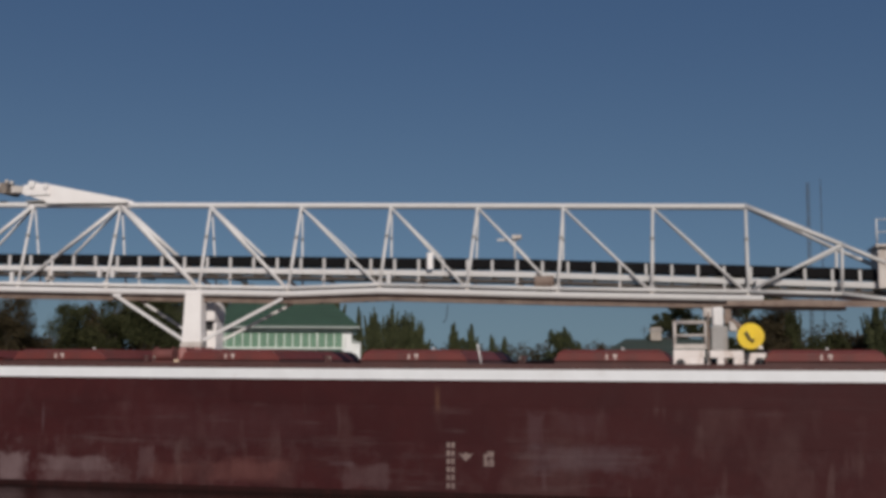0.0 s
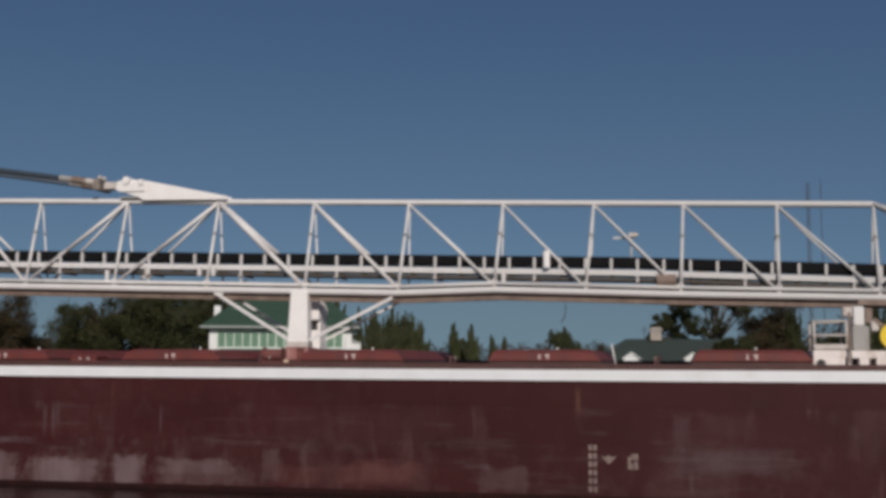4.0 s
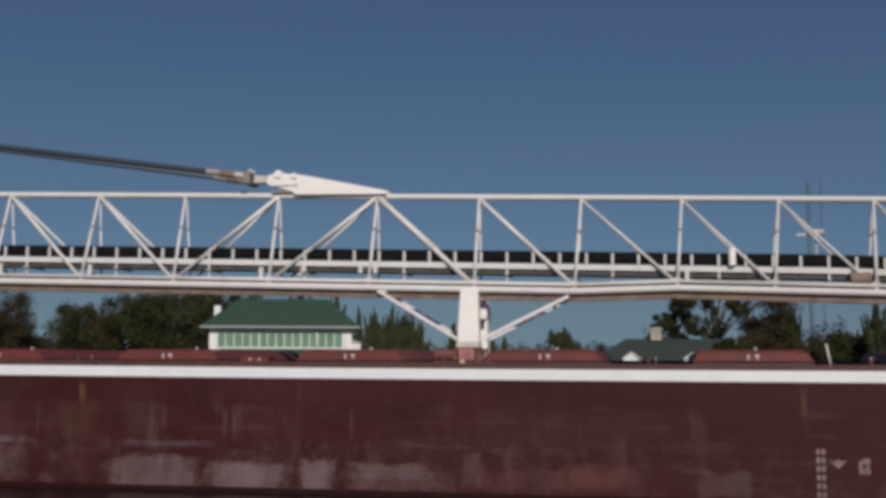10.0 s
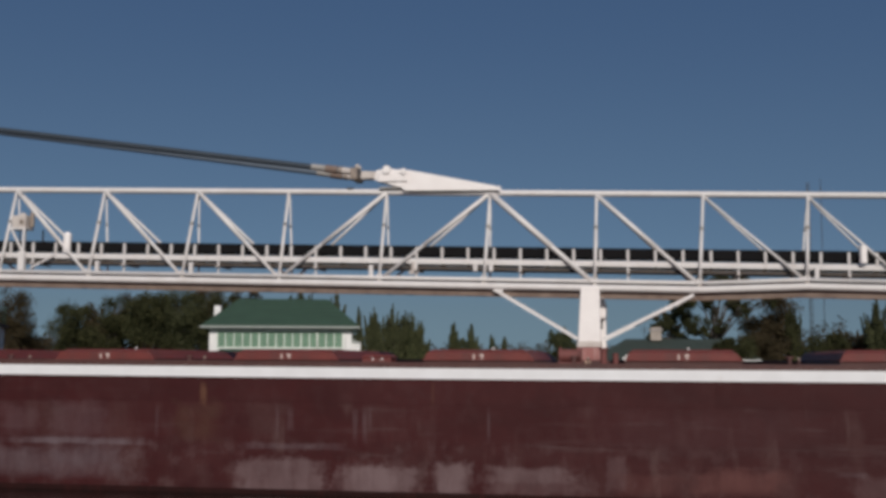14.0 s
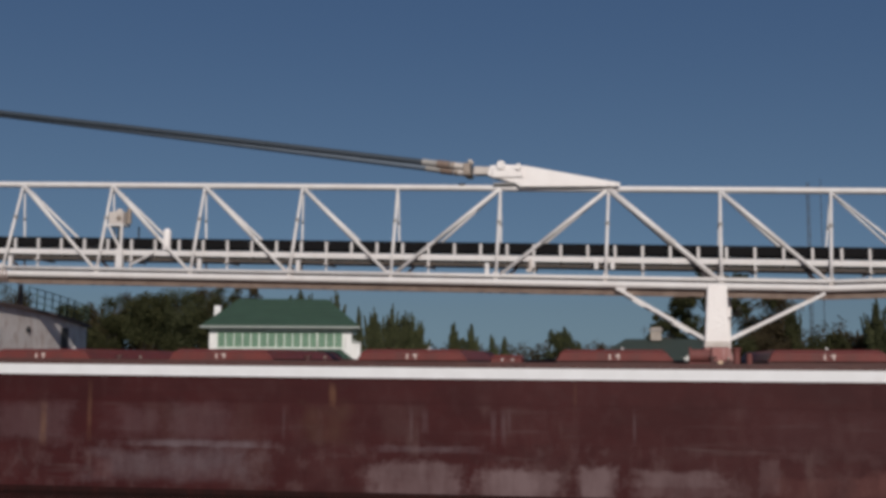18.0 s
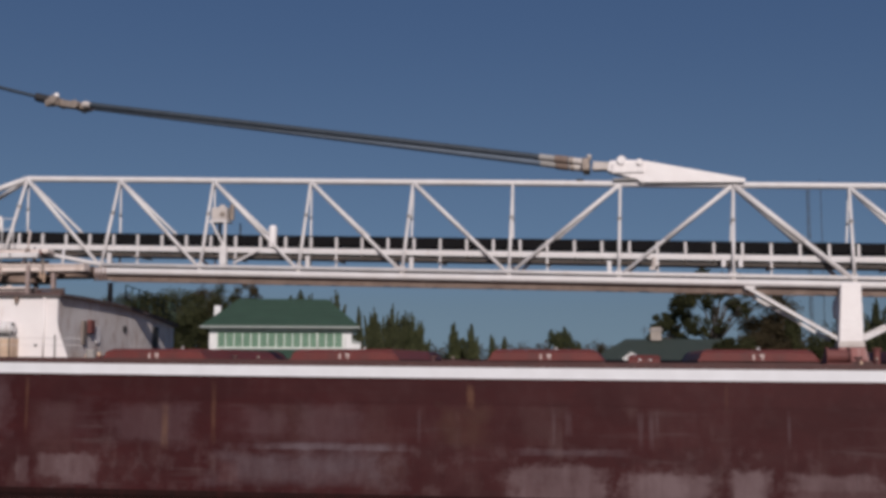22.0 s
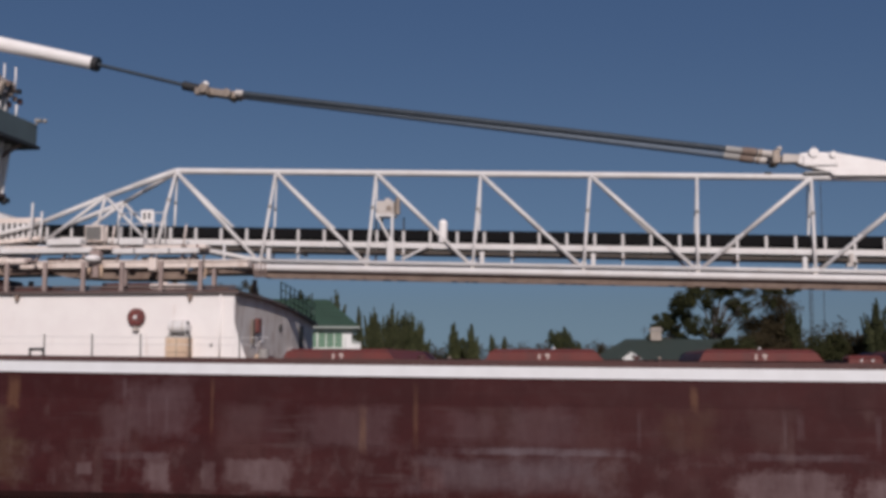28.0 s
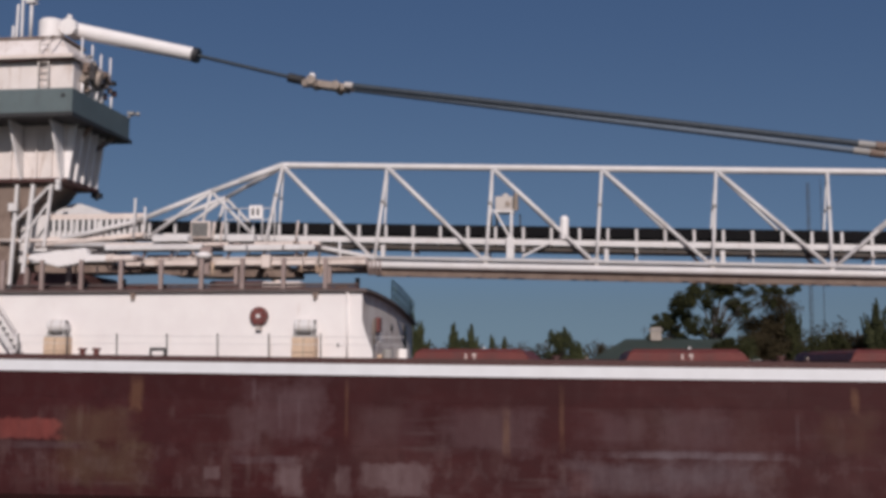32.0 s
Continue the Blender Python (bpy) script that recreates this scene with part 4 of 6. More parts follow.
# forward bulkhead clutter
part("hose_box", Shape().box(-55.48, -55.3, 46.5, 46.95, 6.4, 7.0), HOSE, dh, "red fire hose box", 0.03)
part("sign_plate", Shape().box(-55.49, -55.44, 47.3, 47.75, 6.0, 6.75), BRIGHT, dh)
part("porthole", Shape().tube((-55.5, 50.3, 6.7), (-55.44, 50.3, 6.7), 0.16, n=14), DARK, dh)
part("doorway", Shape().box(-55.49, -55.45, 53.5, 54.2, 5.25, 6.9), DARK, dh, "dark doorway in the forward bulkhead")
part("vent_trunk", Shape().box(-55.45, -55.05, 51.8, 52.2, 5.2, 5.8), BRIGHT, dh, "", 0.05)
part("valve_group", Shape().box(-55.3, -55.0, 46.0, 46.25, 5.1, 5.5).tube((-55.2, 47.2, 5.1), (-55.2, 47.2, 5.6), 0.09), TAN, dh, "tan valves at the bulkhead", 0.03)
part("drum", Shape().tube((-54.8, 45.6, 5.05), (-54.8, 45.6, 5.7), 0.22, n=12), GREY, dh)

# green rails on the roof's forward edge
for i in range(9):
    y = 50.2 + 0.75 * i
    if y < 56.3:
        part("roof_rail_post", Shape().tube((-55.45, y, 7.9 - camber(y)), (-55.45, y, 9.0 - camber(y)), 0.035, n=6), GREENRAIL, dh)
for z in (8.3, 8.65, 8.98):
    bar = Shape()
    for ya, yb in ((50.2, 52.2), (52.2, 54.2), (54.2, 56.2)):
        bar.tube((-55.45, ya, z - camber(ya)), (-55.45, yb, z - camber(yb)), 0.022, n=6)
    part("roof_rail", bar, GREENRAIL, dh)
for i in range(10):
    x = -55.6 - 1.2 * i
    part("roof_rail_post", Shape().tube((x, 56.2, 7.05), (x, 56.2, 8.15), 0.03, n=6), GREENRAIL, dh)

# side rail along the deck edge
rl = aboard("deck_rail", (-68, 42.38, 5.2), "thin wire guard rail with dark posts", "railing")
part("wire", Shape().tube((-82, 42.38, 6.22), (-53.6, 42.38, 6.1), 0.012, n=5), WHITE, rl)
part("wire", Shape().tube((-82, 42.38, 5.95), (-53.6, 42.38, 5.82), 0.010, n=5), WHITE, rl)
for i in range(13):
    x = -54.75 - 1.96 * i
    part("rail_post", Shape().tube((x, 42.38, 5.3), (x - 0.02, 42.38, 6.24), 0.027, n=6), DARK, rl)
bt = Shape().tube((-63.35, 42.7, 5.3), (-63.35, 42.7, 5.64), 0.05, n=8).tube((-62.8, 42.7, 5.3), (-62.8, 42.7, 5.64), 0.05, n=8).tube((-63.37, 42.7, 5.66), (-62.78, 42.7, 5.66), 0.06, n=8).box(-63.4, -62.75, 42.6, 42.8, 5.25, 5.42)
part("fairlead", bt, DARK, ship, "dark mooring fairlead")
for x in (-66.1, -65.55):
    part("bollard", Shape().tube((x, 42.8, 5.25), (x, 42.8, 5.62), 0.11, n=12).tube((x, 42.8, 5.62), (x, 42.8, 5.7), 0.16, n=12), HOSE, ship, "red-brown mooring bollard")
st = Shape().beam((-70.9, 43.2, 8.0), (-69.1, 43.2, 5.5), 0.06, 0.22).beam((-70.9, 43.75, 8.0), (-69.1, 43.75, 5.5), 0.06, 0.22)
sw = aboard("deck_stair", (-69.9, 43.5, 5.2), "white inclined deck stair beside the deckhouse", "stair")
part("stringers", st, WHITE, sw)
for i in range(11):
    u = (i + 0.5) / 11
    part("tread", Shape().box(-70.9 + 1.8 * u - 0.1, -70.9 + 1.8 * u + 0.1, 43.22, 43.73, 8.0 - 2.5 * u - 0.02, 8.0 - 2.5 * u), GREY, sw)
part("handrail", Shape().tube((-70.9, 43.2, 8.9), (-69.0, 43.2, 6.3), 0.03, n=6).tube((-69.0, 43.2, 6.3), (-69.0, 43.2, 5.3), 0.03, n=6), WHITE, sw)

# ---- machinery round the boom's pivot, on the deckhouse roof ----
piv = aboard("boom_pivot", (-64.5, 49.6, 7.6), "weathered slewing frame and machinery under the boom heel", "machinery")
# slewing frame: lower and middle rails, front and back, with cross members
for y0, y1 in ((47.2, 47.75), (51.3, 51.9)):
    part("ring_frame", Shape().box(-66.4, -60.42, y0, y1, 9.22, 9.53).box(-66.4, -60.42, y0 - 0.05, y0, 9.47, 9.55), CREAM, piv, "weathered cream slewing frame", 0.015)
    part("ring_frame", Shape().box(-60.02, -56.05, y0 - 0.02, y1, 9.21, 9.53).box(-60.02, -56.05, y0 - 0.08, y0 - 0.02, 9.44, 9.53), CREAM, piv, "weathered cream slewing frame", 0.015)
for x in (-66.3, -64.2, -61.0, -58.2, -56.4):
    part("cross_member", Shape().box(x - 0.12, x + 0.12, 47.75, 51.3, 9.24, 9.5), PAN, piv)
part("joint_plate", Shape().box(-60.40, -60.05, 46.95, 47.75, 9.08, 9.62), CREAM, piv, "", 0.02)
part("mid_rail", Shape().box(-67.2, -62.95, 46.86, 47.06, 9.86, 10.09), WHITE, piv, "", 0.02)
for x0, x1 in ((-62.0, -61.05), (-60.98, -59.5), (-59.42, -58.15)):
    part("mid_rail", Shape().box(x0, x1, 46.86, 47.06, 9.80, 10.03), WHITE, piv, "", 0.02)
# pan painted as the shaded underside, and trunk beneath the frame; daylight shows between them and the roof
part("under_frame", Shape().prism([(-71.6, 9.2), (-70.4, 9.12), (-66.9, 9.16), (-66.0, 9.2), (-65.3, 9.0), (-63.3, 8.92), (-59.65, 8.88), (-59.65, 9.14), (-56.5, 9.14), (-56.5, 9.24), (-71.6, 9.5)], 49.4, 51.2), PAN, piv, "brown pan painted as the frame's shaded underside")
# brown sheets behind the rails stand in for the shade in the openings
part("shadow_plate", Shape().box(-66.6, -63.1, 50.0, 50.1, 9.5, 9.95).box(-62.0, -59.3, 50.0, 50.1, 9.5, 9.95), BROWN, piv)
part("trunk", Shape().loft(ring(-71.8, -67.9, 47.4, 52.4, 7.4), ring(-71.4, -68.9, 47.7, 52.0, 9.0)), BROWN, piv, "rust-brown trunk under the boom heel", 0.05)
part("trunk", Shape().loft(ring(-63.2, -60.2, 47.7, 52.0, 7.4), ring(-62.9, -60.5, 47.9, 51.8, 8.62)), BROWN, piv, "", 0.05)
part("oil_tank", Shape().box(-60.42, -58.79, 47.2, 48.2, 7.7, 8.52).tube((-59.9, 47.7, 8.5), (-59.9, 47.7, 8.62), 0.12, n=10), CREAM, piv, "dirty cream oil tank", 0.05)
part("low_coaming", Shape().loft(ring(-67.6, -65.0, 47.8, 49.6, 7.4), ring(-67.0, -65.4, 48.0, 49.4, 8.52)), HOSE, piv, "", 0.04)
part("slew_ram", Shape().prism([(-70.42, 9.47), (-70.21, 9.66), (-67.81, 9.92), (-67.69, 9.63), (-66.9, 9.62), (-66.9, 9.33), (-67.68, 9.32), (-68.95, 9.10)], 46.3, 46.75), BRIGHT, piv, "white sloping slewing ram housing", 0.04)
part("slew_ram_rod", Shape().tube((-65.5, 46.5, 9.46), (-66.95, 46.5, 9.47), 0.15, n=12).tube((-66.9, 46.5, 9.47), (-66.6, 46.5, 9.47), 0.19, n=12), CREAM, piv)
part("rod_pin", Shape().tube((-65.55, 46.2, 9.46), (-65.55, 46.9, 9.46), 0.10, n=10), POSTGREY, piv)
part("sloping_chord", Shape().tube((-71.2, 48.6, 10.25), (-66.09, 48.6, 10.73), 0.11, n=8), CREAM, piv)
part("sloping_chord", Shape().tube((-72.9, 48.6, 10.52), (-68.87, 48.6, 10.48), 0.09, n=8), CREAM, piv)
part("walkway", Shape().box(-65.46, -63.88, 47.7, 48.3, 10.30, 10.57), WHITE, piv, "", 0.02)
part("walkway", Shape().box(-62.1, -60.98, 47.7, 48.3, 10.27, 10.58), WHITE, piv, "", 0.02)
part("walkway", Shape().box(-67.6, -58.2, 47.9, 48.5, 10.12, 10.27), CREAM, piv, "pale grating walkway", 0.01)
for x in (-67.0, -65.6, -64.4, -63.2, -61.9, -60.4, -59.0):
    part("bracket", Shape().beam((x, 47.1, 9.53), (x + 0.05, 47.6, 10.12), 0.09, 0.09), POSTGREY, piv)
for k in range(10):
    x = -57.0 - 1.648 * k
    part("roof_stanchion", Shape().box(x - 0.08, x + 0.08, 44.04, 44.18, 7.99, 9.2), POSTGREY, piv, "", 0.012)
part("reel", Shape().ball((-62.75, 46.6, 9.56), 0.34, 14, 9, 0.52), BRIGHT, piv)
part("reel_bracket", Shape().box(-62.95, -62.5, 46.72, 46.86, 9.3, 9.95), POSTGREY, piv)
part("slew_motor", Shape().tube((-62.72, 46.85, 9.35), (-62.72, 46.85, 8.78), 0.17, 0.15, n=12).box(-62.95, -62.5, 46.75, 47.1, 9.2, 9.36), POSTGREY, piv, "rusty slewing motor hanging from the frame", 0.02)
part("slew_motor_cable", Shape().tube((-62.42, 46.75, 9.3), (-62.4, 46.75, 8.75), 0.06, n=8).tube((-62.95, 46.75, 9.2), (-62.99, 46.75, 8.9), 0.05, n=8), TAN, piv)
part("vent_box", Shape().box(-63.99, -63.13, 48.3, 48.9, 10.5, 11.24), CREAM, piv, "grey ventilator grille in a pale frame", 0.03)
part("grille", Shape().box(-63.92, -63.20, 48.285, 48.3, 10.57, 11.17), GREY, piv)
for k in range(7):
    part("louvre", Shape().box(-63.92, -63.20, 48.265, 48.285, 10.59 + 0.085 * k, 10.625 + 0.085 * k), DARK, piv)
for x in (-62.85, -62.5, -59.2):
    part("stub_post", Shape().tube((x, 47.9, 10.27), (x + 0.1, 47.9, 11.15), 0.045, n=7), CREAM, piv)
for x in (-57.6, -61.6, -69.0, -70.9):
    part("leg", Shape().box(x - 0.08, x + 0.08, 47.3, 47.5, 7.7, 9.22), POSTGREY, piv)
    part("leg", Shape().box(x - 0.09, x + 0.09, 53.0, 53.2, 7.2, 9.1), PAN, piv)
rnd = random.Random(5)
for k in range(34):
    x, y = rnd.uniform(-71.8, -56.4), rnd.uniform(46.3, 47.1)
    wdt, hgt = rnd.uniform(0.05, 0.3), rnd.uniform(0.1, 0.5)
    z = rnd.choice((7.8, 7.8, 10.03))
    if -67.2 < x < -63.0 and z < 9:
        hgt = 0.1 + 0.2 * rnd.random()
    if z > 9:
        x, y, wdt, hgt = -67.0 + (x + 71.8) * 0.55, 47.95, wdt * 0.6, hgt * 0.5
    part("fitting", Shape().box(x - wdt, x + wdt, y - 0.15, y + 0.15, z, z + hgt), rnd.choice((PAN, BARE, CREAM, HOSE, BROWN, POSTGREY)), piv, "", 0.03)
for z in (8.1, 8.24):
    part("roof_pipe", Shape().tube((-72, 45.2, z), (-55.9, 45.2, z), 0.06, n=8), BROWN if z < 8.2 else ROOFEDGE, piv)
rnd = random.Random(15)
for k in range(14):
    x, z = rnd.choice((rnd.uniform(-71, -67), rnd.uniform(-63.6, -57))), rnd.uniform(9.1, 9.9)
    part("hanger", Shape().beam((x, 47.0, z), (x + rnd.uniform(-0.10, 0.10), 47.1, z - rnd.uniform(0.2, 0.45)), rnd.uniform(0.05, 0.12), 0.06), rnd.choice((PAN, BARE, CREAM, TAN, POSTGREY)), piv)
for k in range(8):
    x = rnd.uniform(-68, -57)
    part("pipe", Shape().tube((x, 47.3, 9.53), (x + rnd.uniform(-0.2, 0.2), 47.5, 9.53 + rnd.uniform(0.3, 0.7)), rnd.uniform(0.03, 0.07), n=6), rnd.choice((PAN, CREAM, WHITE, BARE)), piv)
for x in (-56.2, -56.05, -55.88, -55.7):
    part("hose", Shape().tube((x, 48.5, 9.5), (x + 0.05, 48.5, 8.85), 0.045, n=6), POSTGREY, piv)
# sign board with rails beside the belt
part("sign_board", Shape().box(-61.42, -60.85, 48.42, 48.46, 11.33, 11.9), BRIGHT, piv, "small white sign with two dark marks")
for dx in (0.12, 0.34):
    part("sign_mark", Shape().box(-61.42 + dx, -61.42 + dx + 0.1, 48.405, 48.42, 11.47, 11.77), DARK, piv)
for x in (-62.5, -61.9, -60.85, -60.3):
    part("rail_post", Shape().tube((x, 48.5, 10.5), (x, 48.5, 11.8), 0.03, n=6), WHITE, piv)
for z in (11.3, 11.78):
    part("rail", Shape().tube((-62.5, 48.5, z), (-60.3, 48.5, z), 0.022, n=6), WHITE, piv)
# slatted guard and trestles aft
fg = aboard("slatted_guard", (-68.5, 48.8, 10.3), "pale slatted guard fence beside the conveyor", "fence")
part("rails", Shape().box(-70.9, -66.3, 48.76, 48.86, 11.44, 11.68).box(-70.9, -66.3, 48.76, 48.86, 10.55, 10.68), CREAM, fg)
for k in range(17):
    x = -66.35 - 0.275 * k
    part("slat", Shape().box(x - 0.07, x + 0.07, 48.77, 48.84, 10.68, 11.5), WHITE, fg)
part("post", Shape().tube((-66.6, 48.4, 10.5), (-66.55, 48.4, 12.3), 0.05, n=6), WHITE, fg)
part("post", Shape().tube((-66.1, 48.4, 10.5), (-66.1, 48.4, 11.9), 0.05, n=6), WHITE, fg)
hut = aboard("machinery_hut", (-71, 50.7, 9.6), "small white machinery hut with pyramid roof", "hut")
part("wall", Shape().box(-74, -68.2, 49.4, 52.0, 9.6, 11.75), WHITE, hut)
part("roof", Shape().loft([(-71.0, 49.3, 11.76), (-68.1, 49.3, 11.76), (-68.1, 52.1, 11.76), (-71.0, 52.1, 11.76)], [(-70.3, 50.2, 12.35), (-69.9, 50.2, 12.35), (-69.9, 51.2, 12.35), (-70.3, 51.2, 12.35)]), WHITE, hut)
tr = Shape().beam((-71.35, 48.5, 13.0), (-71.75, 48.5, 8.0), 0.16, 0.16).beam((-70.5, 48.5, 13.0), (-70.75, 48.5, 10.2), 0.12, 0.12).beam((-72.1, 48.5, 13.0), (-72.3, 48.5, 8.0), 0.14, 0.14)
tr.beam((-70.6, 48.5, 12.2), (-71.9, 48.5, 10.4), 0.09, 0.09).beam((-72.3, 48.5, 11.2), (-70.6, 48.5, 12.9), 0.09, 0.09)
trs = aboard("trestle", (-71.6, 48.5, 8.0), "white steel trestle under the pilothouse", "trestle")
part("frame", tr, WHITE, trs)
part("lamp_box", Shape().box(-72.4, -72.0, 48.3, 48.5, 11.8, 12.15), WHITE, trs)

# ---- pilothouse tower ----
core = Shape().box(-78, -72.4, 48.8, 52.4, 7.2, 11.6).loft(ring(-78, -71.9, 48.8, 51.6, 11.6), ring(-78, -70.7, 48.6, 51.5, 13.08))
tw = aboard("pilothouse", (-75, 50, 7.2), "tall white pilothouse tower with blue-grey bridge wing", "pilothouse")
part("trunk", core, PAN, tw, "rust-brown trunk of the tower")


part("lower_house", Shape().loft(ring(-80, -69.95, 48.5, 51.5, 13.25), ring(-80, -69.75, 48.4, 51.6, 15.72)), TOWER_WHITE, tw)
part("floor_slab", Shape().box(-80.1, -69.75, 48.3, 51.7, 13.08, 13.25), BROWN, tw)
part("wing", Shape().box(-80, -68.77, 46.6, 52.65, 15.80, 16.86), BLUEGREY, tw, "blue-grey bridge wing screen", 0.02)
part("wing_edge", Shape().box(-80.05, -68.72, 46.55, 52.9, 15.64, 15.80), DARK, tw)
for i in range(9):
    x = -69.98 - 1.9 * i
    part("fin", Shape().loft([(x, 48.2, 13.2), (x + 0.1, 48.2, 13.2), (x + 0.1, 48.5, 13.2), (x, 48.5, 13.2)], [(x - 0.12, 47.2, 15.7), (x - 0.02, 47.2, 15.7), (x - 0.02, 48.5, 15.7), (x - 0.12, 48.5, 15.7)]), BRIGHT, tw)
    for dx in (0.55, 1.25):
        part("stile", Shape().box(x - dx, x - dx + 0.06, 48.34, 48.5, 13.25, 15.7), TOWER_WHITE, tw)
for i in range(5):
    y = 48.45 + 0.72 * i
    part("fin", Shape().loft([(-69.97, y, 13.2), (-69.72, y, 13.2), (-69.72, y + 0.10, 13.2), (-69.97, y + 0.10, 13.2)], [(-69.8, y, 15.7), (-69.40, y, 15.7), (-69.40, y + 0.10, 15.7), (-69.8, y + 0.10, 15.7)]), BRIGHT, tw)
part("bracket", Shape().beam((-69.7, 50.9, 14.9), (-69.0, 51.5, 15.65), 0.12, 0.2), PAN, tw)
part("bracket", Shape().beam((-69.7, 49.4, 15.2), (-69.0, 49.0, 15.65), 0.12, 0.2), PAN, tw)
part("upper_house", Shape().box(-80, -69.1, 47.3, 50.5, 16.862, 18.3), TOWER_WHITE, tw, "", 0.03)
part("upper_roof", Shape().box(-80, -68.95, 46.9, 50.8, 18.3, 18.46), CREAM, tw, "pale roof slab with overhang")
# brown strip put in place of the shadow under the roof slab
part("roof_shadow_strip", Shape().box(-79.9, -69.05, 47.0, 50.7, 18.22, 18.3), BROWN, tw)
part("monitor", Shape().loft(ring(-79, -69.3, 47.5, 50.6, 18.46), ring(-78, -70.3, 48.5, 50.5, 19.62)), TOWER_WHITE, tw, "white sloping roof housing")
part("platform", Shape().box(-78, -70.15, 48.4, 50.6, 19.62, 19.72), PAN, tw)
part("winch_drum", Shape().tube((-71.5, 49.9, 19.72), (-71.5, 49.9, 20.82), 0.58, n=24).tube((-71.5, 49.9, 20.82), (-71.5, 49.9, 20.94), 0.58, 0.46, n=24), BRIGHT, tw, "white rounded drum at the ram head", 0.02)
part("mast", Shape().tube((-71.9, 48.7, 19.7), (-71.9, 48.7, 21.5), 0.07, n=8).box(-72.1, -71.7, 48.5, 48.9, 21.35, 21.55).box(-72.15, -71.65, 48.45, 48.95, 21.6, 22.0), WHITE, tw, "white mast with lamp")
for xa, xb, zt in ((-72.27, -72.27, 21.6), (-72.55, -72.48, 21.3), (-72.7, -72.68, 20.3)):
    part("pole", Shape().tube((xa, 48.6, 18.6), (xb, 48.6, zt), 0.06, n=8), WHITE, tw)
ld = part("ladder", Shape().beam((-70.56, 46.95, 16.9), (-70.64, 47.2, 19.1), 0.06, 0.06).beam((-70.64, 47.2, 19.08), (-70.66, 48.4, 19.75), 0.06, 0.06), GREYWHITE, tw)
part("rail", Shape().beam((-70.10, 46.95, 16.9), (-70.18, 47.2, 19.1), 0.06, 0.06).beam((-70.18, 47.2, 19.08), (-70.2, 48.4, 19.75), 0.06, 0.06), GREYWHITE, ld)
for k in range(8):
    u = (k + 0.5) / 8
    part("rung", Shape().tube((-70.58 - 0.07 * u, 46.95 + 0.25 * u, 16.9 + 2.2 * u), (-70.12 - 0.07 * u, 46.95 + 0.25 * u, 16.9 + 2.2 * u), 0.028, n=5), GREYWHITE, ld)
for y, z1 in ((47.85, 19.43), (48.88, 19.37), (49.78, 19.18), (50.8, 19.3)):
    part("antenna", Shape().tube((-69.0, y, 18.2), (-69.0, y, z1), 0.04, n=8), BRIGHT, tw, "white whip antenna")
for y, z1, r in ((47.98, 17.51, 0.07), (48.67, 17.75, 0.08), (49.44, 17.4, 0.06), (49.96, 17.69, 0.07), (51.0, 17.5, 0.05)):
    part("post", Shape().tube((-69.0, y, 16.86), (-69.0, y, z1), r, n=8), BRIGHT, tw)
part("tank", Shape().box(-69.1, -68.8, 48.2, 48.8, 17.7, 18.4).tube((-69.0, 49.2, 17.6), (-68.8, 49.3, 18.2), 0.22, n=9), BARE, tw, "brown weathered loudhailer housings")
rnd = random.Random(8)
for k in range(14):
    y = rnd.uniform(47.6, 52.6)
    z = rnd.uniform(17.2, 18.7)
    q = rnd.uniform(0.07, 0.15)
    y = 47.6 + (y - 47.6) * 0.7
    part("searchlight", Shape().tube((-69.1, y, z), (-68.85, y, z), 0.04, n=6).tube((-68.9, y - q, z), (-68.9, y + q, z + rnd.uniform(-0.1, 0.1)), q, n=9), rnd.choice((GREY, PAN, DARK, BARE)), tw)
    part("fitting", Shape().box(-69.1, -68.9, y + 0.3, y + 0.3 + q * 1.5, z - 0.5, z - 0.5 + q * 2.2), rnd.choice((PAN, BARE, BROWN)), tw, "", 0.03)
part("floodlight", Shape().tube((-68.75, 52.4, 16.8), (-68.55, 52.5, 17.0), 0.05).box(-68.75, -68.45, 52.3, 52.6, 16.95, 17.08).ball((-68.3, 52.5, 17.0), 0.11, 8, 5), GREY, tw)
part("notice", Shape().box(-69.25, -69.1, 46.56, 46.6, 16.45, 16.6), DARK, tw)
part("hanging_lamp", Shape().tube((-69.9, 51.8, 13.1), (-69.9, 51.8, 12.75), 0.1).box(-70.1, -69.7, 51.6, 52.0, 12.85, 13.08), DARK, tw)
part("lamp", Shape().ball((-69.75, 47.6, 12.95), 0.14, 8, 6).box(-69.85, -69.65, 47.5, 47.7, 12.6, 12.85), WHITE, tw)

# ---- travelling hatch crane: stands on deck rails ----
hc = aboard("hatch_crane", (0.9, 46.2, 5.05), "white hatch crane with yellow cable reel on deck rails", "crane")
bs = Shape().box(-0.98, 0.25, 45.3, 47.1, 5.42, 5.72).box(0.33, 1.72, 45.3, 47.1, 5.42, 5.70).box(1.72, 2.5, 46.0, 47.1, 5.3, 5.6)
for x0, x1 in ((-0.98, 0.2), (0.33, 0.43), (0.71, 1.09), (1.33, 1.72)):
    bs.box(x0, x1, 45.3, 47.1, 5.05, 5.42)
bs.prism([(1.86, 5.05), (2.05, 5.05), (2.2, 5.4), (2.4, 5.4), (2.52, 5.05), (2.74, 5.05), (2.58, 5.6), (1.96, 5.6)], 45.26, 45.9)
part("base", bs, TOWER_WHITE, hc, "chipped white portal base", 0.03)
gr = Shape()
for x in (-0.92, 0.28):
    for y in (45.35, 46.9):
        gr.tube((x, y, 5.76), (x, y, 6.84), 0.05, n=8)
